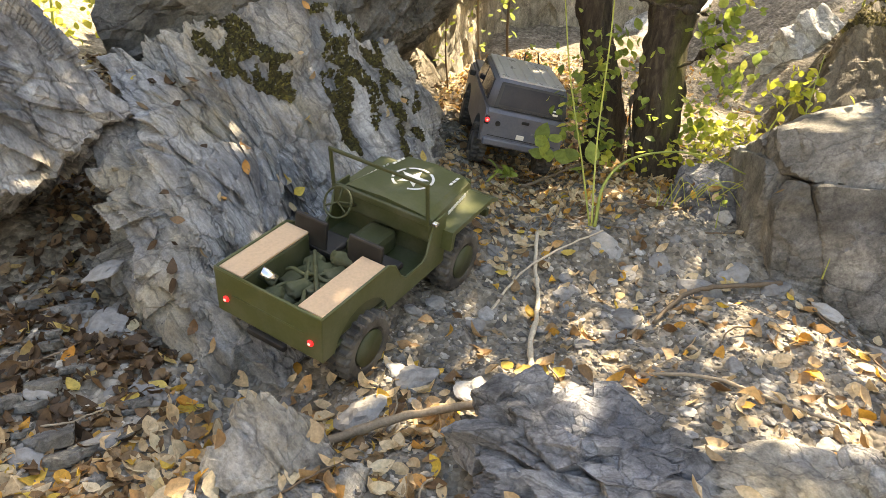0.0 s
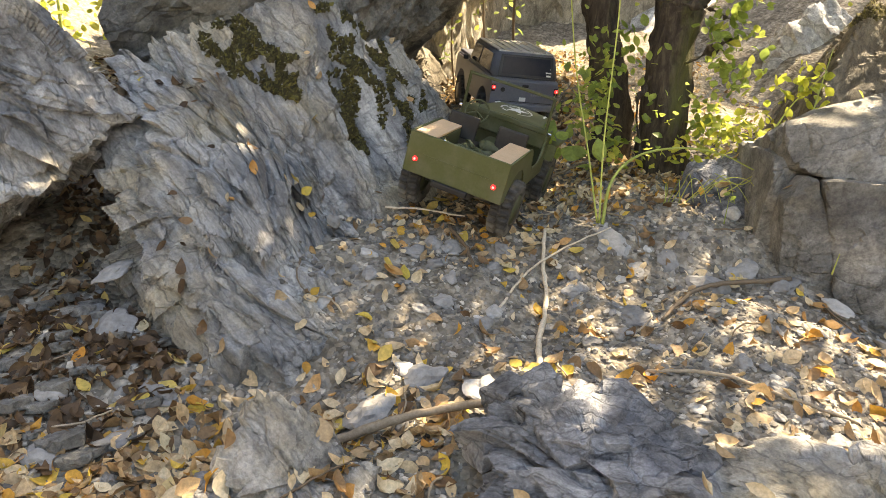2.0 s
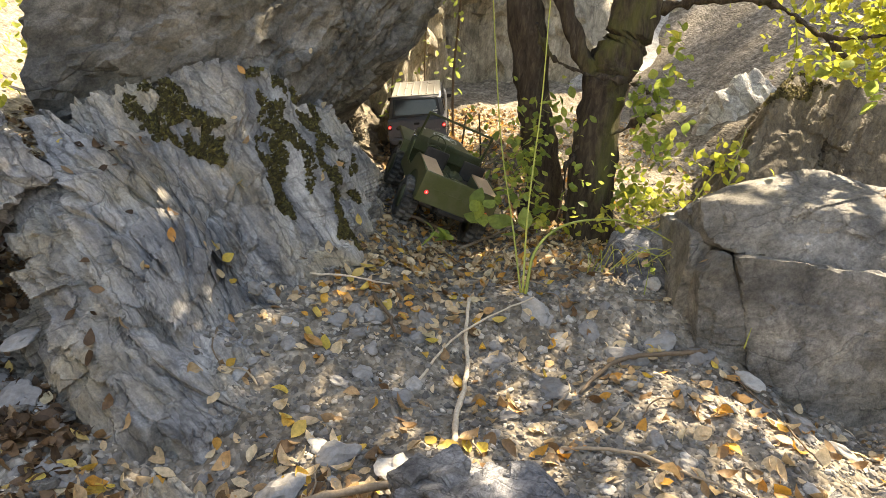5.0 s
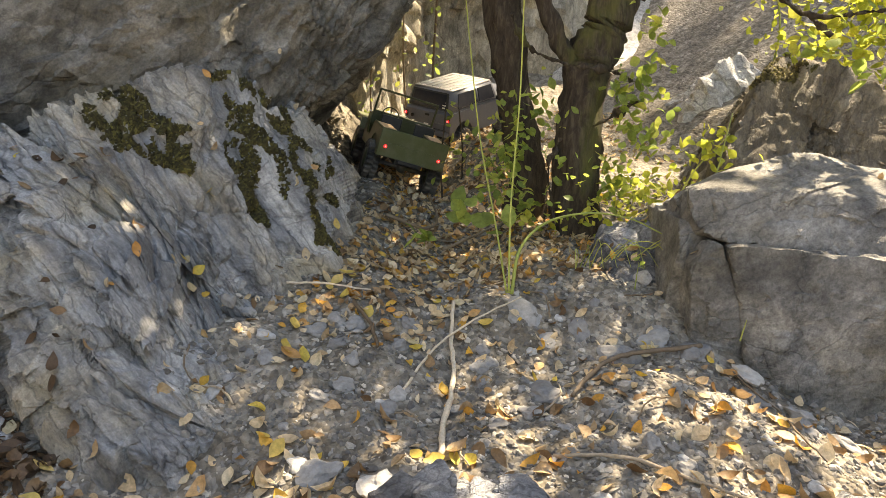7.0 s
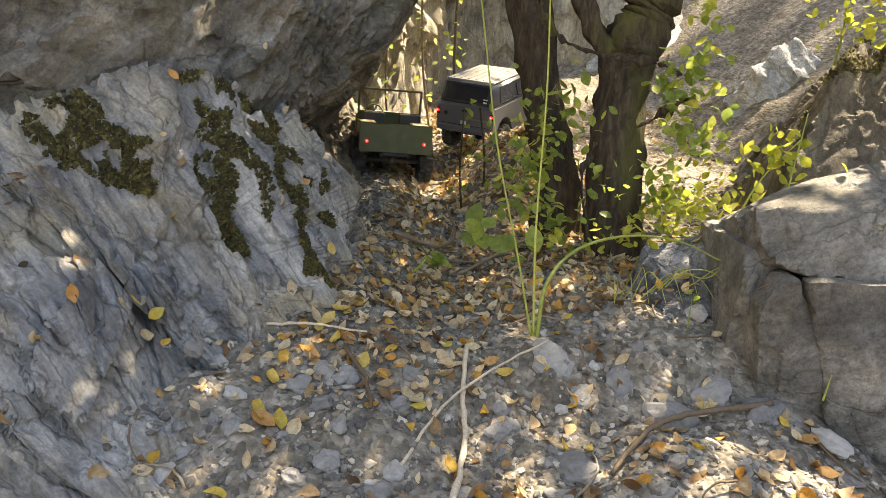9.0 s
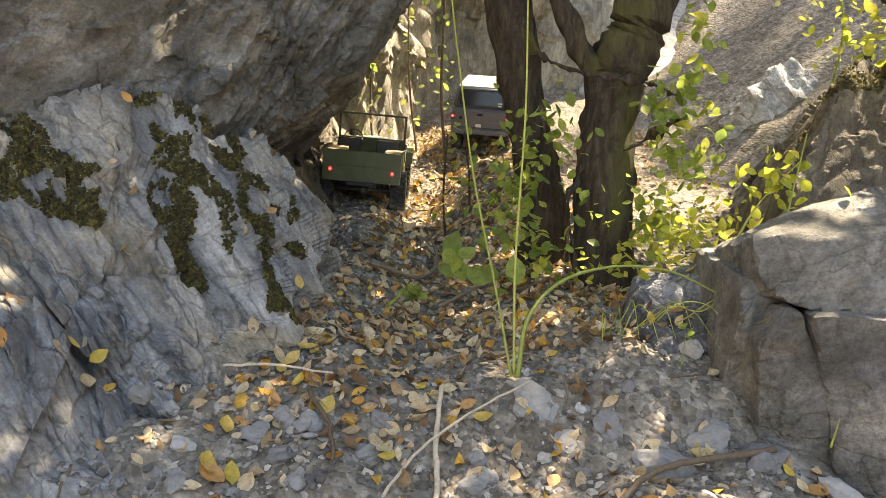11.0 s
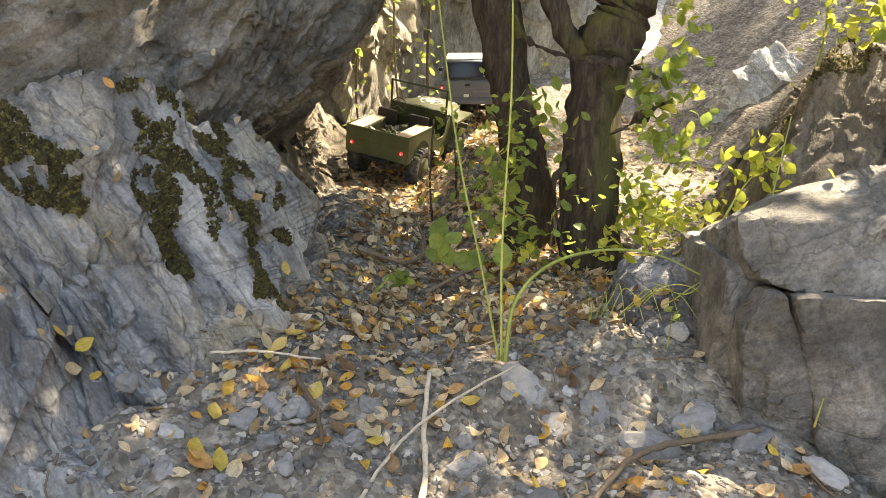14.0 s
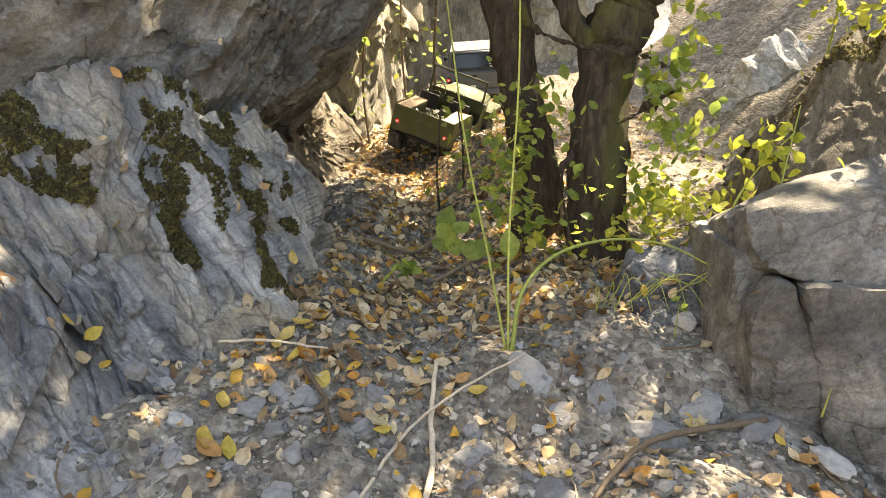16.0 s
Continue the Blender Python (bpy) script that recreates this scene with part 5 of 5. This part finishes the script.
        for k in range(7):
            box(0.0012, 0.009, 0.009, (sx * (0.1125 - 0.0016 * k), 0.15 + 0.013 * k, 0.1925), 0.0003, None, bm)
        part("number_bars", bm, WHITE, hood, "row of pale marking bars")
        bm = bmesh.new()
        for k in range(3):
            box(0.006, 0.010, 0.0008, (sx * (0.074 - 0.001 * k), 0.215 + 0.015 * k, 0.2152 - 0.0009 * k), 0.0002, None, bm)
        part("letter_bars", bm, WHITE, hood)
    part("grille", box(0.17, 0.008, 0.085, (0, 0.285, 0.155), 0.004), OLIVE, car)
    for sx in (-1, 1):
        part("headlight", lathe([(-0.004, 0.012), (0.004, 0.014)], 16), CHROME, car).matrix_local = pose(sx * 0.06, 0.29, 0.165, 0, 0, 90)
    part("front_bumper", box(0.24, 0.014, 0.02, (0, 0.315, 0.11), 0.003), OLIVE_DARK, car)
    fr = new("windshield")
    fr.parent = car
    for sx in (-1, 1):
        part("post", box(0.008, 0.006, 0.098, (sx * 0.118, 0.052, 0.258), 0.002, (6, 0, 0)), OLIVE_DARK, fr)
    part("top_bar", box(0.244, 0.006, 0.008, (0, 0.047, 0.306), 0.002), OLIVE_DARK, fr)
    part("bottom_bar", box(0.244, 0.008, 0.014, (0, 0.057, 0.216), 0.002), OLIVE_DARK, fr)
    for sx in (-1, 1):
        part("clip", box(0.012, 0.012, 0.008, (sx * 0.128, 0.07, 0.21), 0.002), CHROME, fr)
    bm = bmesh.new()
    ring = [(0.032 * math.cos(2 * math.pi * k / 24), 0, 0.032 * math.sin(2 * math.pi * k / 24)) for k in range(25)]
    tube(ring, 0.0025, 6, bm)
    for k in range(3):
        a = math.pi / 2 + 2 * math.pi * k / 3
        tube([(0, 0, 0), (0.032 * math.cos(a), 0, 0.032 * math.sin(a))], 0.0018, 6, bm)
    tube([(0, 0, 0), (0, 0.07, 0)], 0.003, 6, bm)
    w = part("steering_wheel", bm, OLIVE_DARK, car, "thin three-spoke steering wheel", True)
    w.matrix_local = pose(-0.062, 0.0, 0.222, -32, 0, 0)
    for sx in (-1, 1):
        seat = new("seat")
        seat.parent = car
        part("backrest", box(0.08, 0.010, 0.062, (sx * 0.066, -0.078, 0.194), 0.005, (-8, 0, 0)), BLACK, seat)
        part("cushion", box(0.078, 0.07, 0.016, (sx * 0.066, -0.035, 0.14), 0.006), BLACK, seat)
    g = random.Random(4)
    for k, (x, y, z, sx, sy, sz) in enumerate([(-0.02, -0.2, 0.13, 0.05, 0.06, 0.03), (0.02, -0.17, 0.14, 0.045, 0.06, 0.035), (-0.01, -0.12, 0.145, 0.06, 0.045, 0.03), (0.03, -0.12, 0.15, 0.04, 0.05, 0.03), (0.0, -0.24, 0.13, 0.07, 0.04, 0.03), (0.035, -0.22, 0.13, 0.04, 0.05, 0.03), (-0.04, -0.15, 0.13, 0.04, 0.06, 0.03), (0.02, -0.085, 0.165, 0.05, 0.03, 0.03), (-0.03, -0.23, 0.145, 0.04, 0.045, 0.028), (0.0, -0.19, 0.152, 0.035, 0.05, 0.026), (0.04, -0.17, 0.15, 0.035, 0.045, 0.026), (-0.035, -0.11, 0.15, 0.035, 0.04, 0.03)]):
        bm = box(sx, sy, sz, (0, 0, 0), 0.012)
        bmesh.ops.subdivide_edges(bm, edges=bm.edges, cuts=2, use_grid_fill=True)
        for v in bm.verts:
            v.co *= 1 + 0.22 * noise.noise(v.co * 110 + Vector((k * 9, 0, 0))) + 0.25 * noise.noise(v.co * 40 + Vector((k * 5, 0, 0)))
        pk = part("canvas_pouch", bm, CANVAS, car, "crumpled olive canvas webbing pouch", True)
        pk.matrix_local = pose(x, y, z, g.uniform(-15, 15), g.uniform(-15, 15), g.uniform(-40, 40))
    for x0, y0, x1, y1, h in ((-0.05, -0.25, 0.04, -0.1, 0.158), (0.05, -0.24, -0.03, -0.13, 0.162), (-0.05, -0.17, 0.05, -0.15, 0.165), (-0.04, -0.1, 0.05, -0.2, 0.168)):
        pts = [(x0 + (x1 - x0) * k / 7, y0 + (y1 - y0) * k / 7, h + 0.007 * math.sin(k * 2.1 + h * 300)) for k in range(8)]
        bm = tube(smooth_path(pts, 4), 0.0042, 6)
        for v in bm.verts:
            v.co.z = h + (v.co.z - h) * 0.7
        part("strap", bm, CANVAS, car, "folded olive webbing strap", True)
    bm = lathe([(-0.016, 0.012), (-0.016, 0.013), (0.016, 0.013), (0.017, 0.0115), (-0.01, 0.011)], 20)
    part("tin_cup", bm, CHROME, car, "bright metal cup on the load", True).matrix_local = pose(-0.055, -0.215, 0.17, 0, 35, 30)
    for sx in (-1, 1):
        part("frame_rail", box(0.012, 0.55, 0.018, (sx * 0.045, 0.01, 0.088), 0.002), BLACK, car)
    for y in (-0.165, 0.175):
        bm = tube([(-0.11, y, 0.062), (0.11, y, 0.062)], 0.008, 10)
        bmesh.ops.create_uvsphere(bm, u_segments=14, v_segments=10, radius=0.02, matrix=Matrix.Translation((0.0, y, 0.062)))
        part("axle", bm, STEEL, car, "grey steel axle with round differential", True)
        for sx in (-1, 1):
            part("shock_absorber", tube([(sx * 0.07, y + 0.02, 0.064), (sx * 0.05, y + 0.01, 0.12)], 0.008, 10), STEEL, car, smooth=True)
    part("drive_shaft", tube([(0, -0.145, 0.065), (0, 0.155, 0.065)], 0.005, 8), STEEL, car, smooth=True)
    for sx in (-1, 1):
        tail_lamp(car, sx * 0.1, -0.279, 0.135, 0.0068)
    wheels = []
    for y in (-0.165, 0.175):
        for sx in (-1, 1):
            wheels.append(wheel(car, sx * 0.119, y, 0.073, 0.05, OLIVE_DARK, sx, 0.062))
    return car, wheels


def build_wagon():
    car = empty("toy_wagon", "grey boxy model off-road wagon with red tail lights", "toy car")
    W, R, F = 0.124, -0.285, 0.29
    side = [(R, 0.105), (R, 0.195), (R + 0.012, 0.205), (F - 0.01, 0.205), (F, 0.19), (F, 0.11), (F - 0.03, 0.10)]
    side += arc(0.175, 0.075, 0.077, 15, 165)
    side += [(0.09, 0.085), (-0.10, 0.085)]
    side += arc(-0.178, 0.075, 0.077, 15, 165)
    bm = plate(side, -W, W)
    bmesh.ops.bevel(bm, geom=[e for e in bm.edges if abs(e.verts[0].co.x - e.verts[1].co.x) < 1e-6 and min(e.verts[0].co.z, e.verts[1].co.z) > 0.15], offset=0.006, segments=2, affect="EDGES")
    part("body", bm, GREY, car)
    bm = bmesh.new()
    low = [(-W * 0.97, R + 0.008, 0.203), (W * 0.97, R + 0.008, 0.203), (W * 0.97, 0.10, 0.203), (-W * 0.97, 0.10, 0.203)]
    top = [(-W * 0.86, R + 0.032, 0.29), (W * 0.86, R + 0.032, 0.29), (W * 0.86, 0.06, 0.292), (-W * 0.86, 0.06, 0.292)]
    vs = [bm.verts.new(q) for q in low + top]
    for k in range(4):
        bm.faces.new((vs[k], vs[(k + 1) % 4], vs[4 + (k + 1) % 4], vs[4 + k]))
    bm.faces.new(vs[4:])
    bm.faces.new(list(reversed(vs[:4])))
    bmesh.ops.recalc_face_normals(bm, faces=bm.faces)
    bmesh.ops.bevel(bm, geom=bm.edges[:], offset=0.007, segments=3, affect="EDGES")
    cabin = part("cabin", bm, GREY, car, smooth=True)

    def pane(a, b, c, d, off, name="window", mat=None, shrink=0.0):
        q = [Vector(p) for p in (a, b, c, d)]
        ctr = sum(q, Vector()) / 4
        q = [ctr + (p - ctr) * (1 - shrink) for p in q]
        nn = (q[1] - q[0]).cross(q[3] - q[0]).normalized()
        bm = bmesh.new()
        lo, hi = [bm.verts.new(p - nn * 0.002) for p in q], [bm.verts.new(p + nn * off) for p in q]
        bm.faces.new(hi)
        for k in range(4):
            bm.faces.new((lo[k], lo[(k + 1) % 4], hi[(k + 1) % 4], hi[k]))
        bmesh.ops.recalc_face_normals(bm, faces=bm.faces)
        return part(name, bm, mat or GLASS_DARK, cabin)

    lo, hi = [Vector(q) for q in low], [Vector(q) for q in top]

    def quad(a, b, c, d, s0, s1, u0, u1):
        f = lambda s, u: (a * (1 - s) + b * s) * (1 - u) + (d * (1 - s) + c * s) * u
        return f(s0, u0), f(s1, u0), f(s1, u1), f(s0, u1)

    pane(*quad(lo[0], lo[1], hi[1], hi[0], 0.06, 0.94, 0.10, 0.92), 0.0035, "window_rim", WINDOW_RIM)
    pane(*quad(lo[0], lo[1], hi[1], hi[0], 0.11, 0.89, 0.18, 0.84), 0.0055, "rear_window")
    for a, b, c, d in ((lo[1], lo[2], hi[2], hi[1]), (lo[3], lo[0], hi[0], hi[3])):
        flip = a is lo[3]
        for s0, s1 in ((0.14, 0.56), (0.60, 0.93)):
            s0, s1 = (1 - s1, 1 - s0) if flip else (s0, s1)
            pane(*quad(a, b, c, d, s0, s1, 0.14, 0.84), 0.004, "side_window")
    pane(*quad(lo[2], lo[3], hi[3], hi[2], 0.07, 0.93, 0.12, 0.88), 0.004, "windscreen")
    part("roof", box(W * 1.66, 0.296, 0.006, (0, -0.096, 0.292), 0.003), ROOF, car, "grey roof panel with ribs, colour lightened for sunlight")
    for k in range(6):
        part("roof_rib", box(0.006, 0.27, 0.004, (-0.08 + 0.032 * k, -0.096, 0.296), 0.0015), ROOF, car)
    part("hood", box(W * 1.8, 0.19, 0.012, (0, 0.195, 0.21), 0.005), GREY, car)
    part("tailgate_seam", box(W * 1.7, 0.002, 0.002, (0, R - 0.0005, 0.125), 0.0005), BLACK, car)
    part("tailgate_handle", box(0.024, 0.006, 0.010, (0.0, R - 0.002, 0.182), 0.003), BLACK, car, "black tailgate handle")
    part("fuel_cap", lathe([(-0.003, 0.008), (0.003, 0.008)], 14), BLACK, car).matrix_local = pose(-0.082, R - 0.001, 0.165, 0, 0, 90)
    bm = bmesh.new()
    for k in range(9):
        box(0.006, 0.002, 0.006, (0.028 + 0.0085 * k, R - 0.0008, 0.152), 0.0005, None, bm)
    part("marking_bars", bm, paint_material("pale_grey_mark", (0.2, 0.21, 0.23), 0.5), car, "faint row of raised bars")
    part("plate", box(0.024, 0.003, 0.014, (-0.005, R - 0.0015, 0.135), 0.001), WHITE, car, "small white plate")
    bm = bmesh.new()
    for k in range(3):
        box(0.016 + 0.004 * (k % 2), 0.001, 0.006, (0.082, R + 0.0075 + 0.0035 * k, 0.222 + 0.011 * k), 0.0003, (-18, 0, 0), bm)
    part("window_sticker", bm, WHITE, car)
    part("rear_bumper", box(W * 1.9, 0.016, 0.022, (0, R - 0.006, 0.108), 0.005), GREY, car)
    part("front_bumper", box(W * 1.95, 0.02, 0.025, (0, F + 0.008, 0.11), 0.005), BLACK, car)
    for sx in (-1, 1):
        part("lamp_housing", box(0.014, 0.012, 0.026, (sx * 0.116, R + 0.002, 0.17), 0.003), BLACK, car)
        tail_lamp(car, sx * 0.1165, R - 0.006, 0.172, 0.0075)
        part("frame_rail", box(0.014, 0.52, 0.02, (sx * 0.045, 0, 0.08), 0.002), BLACK, car)
        part("mirror", box(0.02, 0.01, 0.018, (sx * 0.14, 0.07, 0.215), 0.004), BLACK, car)
    for y in (-0.178, 0.175):
        bm = tube([(-0.105, y, 0.062), (0.105, y, 0.062)], 0.008, 10)
        bmesh.ops.create_uvsphere(bm, u_segments=14, v_segments=10, radius=0.02, matrix=Matrix.Translation((0.015, y, 0.062)))
        part("axle", bm, STEEL, car, "grey steel axle with round differential", True)
    wheels = []
    for y in (-0.178, 0.175):
        for sx in (-1, 1):
            wheels.append(wheel(car, sx * 0.108, y, 0.062, 0.046, STEEL, sx))
    return car, wheels


JEEP, JEEP_WHEELS = build_jeep()
WAGON, WAGON_WHEELS = build_wagon()

# seconds, place, and turn about x, y, z
JEEP_ROWS = [
    (0, -0.160, 1.498, 0.040, 14.3, 11.1, -32.4),
    (1, -0.033, 1.671, 0.110, 11.0, 12.1, -22.4),
    (2, 0.100, 1.966, 0.153, 1.5, 14.7, -22.2),
    (3, 0.187, 2.236, 0.155, -0.6, 16.3, -18.8),
    (4, 0.238, 2.433, 0.168, 4.2, 21.6, -5.3),
    (5, 0.201, 2.538, 0.188, 10.0, 20.4, 7.2),
    (7.5, 0.148, 3.114, 0.240, 0.7, 16.1, 7.2),
    (8.5, 0.114, 3.229, 0.232, -2.0, 12.4, 8.5),
    (9, 0.099, 3.258, 0.230, -1.8, 5.1, 4.5),
    (11.5, 0.086, 3.182, 0.234, -1.0, 6.5, -6.0),
    (13, 0.190, 3.400, 0.256, 3.8, 9.5, -19),
    (14.5, 0.335, 3.480, 0.275, 8.0, 11.8, -29),
    (16, 0.405, 3.640, 0.275, 6, 18.5, -24),
]
WAGON_ROWS = [
    (0, 0.244, 2.539, 0.196, 10.1, 10.7, 2.6),
    (1, 0.251, 2.769, 0.217, 9.3, 8.7, 8.2),
    (2, 0.258, 2.985, 0.230, 6, 4.5, 10),
    (3, 0.268, 3.190, 0.262, 7, 2.0, 9),
    (4, 0.305, 3.470, 0.293, 9.8, -5.8, -6),
    (5, 0.250, 3.560, 0.288, 9.8, -6.6, -6.4),
    (7.5, 0.570, 3.660, 0.310, 8, 9, -46),
    (8.5, 0.560, 3.620, 0.312, 7.5, 7, -38),
    (9, 0.560, 3.600, 0.312, 8, 6, -32.5),
    (11.5, 0.645, 4.150, 0.378, 8, 4, -12),
    (13, 0.669, 4.230, 0.395, 5, 1.5, -12.8),
    (14.5, 0.630, 4.290, 0.401, 6, -0.2, -6.4),
    (16, 0.645, 4.290, 0.402, 7.8, -3.2, -7.5),
]


def roll_wheels(wheels, rows, radius):
    """Turns the wheels by the way their vehicle has gone, in steps of well under a quarter turn."""
    times, way = [rows[0][0]], [0.0]
    for (t0, *a), (t1, *b) in zip(rows, rows[1:]):
        n = max(1, math.ceil(math.dist(a[:2], b[:2]) / radius / radians(55)))
        for k in range(1, n + 1):
            times.append(t0 + (t1 - t0) * k / n)
            way.append(way[-1] + math.dist(a[:2], b[:2]) / n)
    for w in wheels:
        x, y, z = w.location
        walk(w, [(t, pose(x, y, z, -math.degrees(d / radius))) for t, d in zip(times, way)])


def motions():
    walk(JEEP, [(t, pose(*p)) for t, *p in JEEP_ROWS])
    walk(WAGON, [(t, pose(*p)) for t, *p in WAGON_ROWS])
    roll_wheels(JEEP_WHEELS, JEEP_ROWS, 0.073)
    roll_wheels(WAGON_WHEELS, WAGON_ROWS, 0.062)


motions()
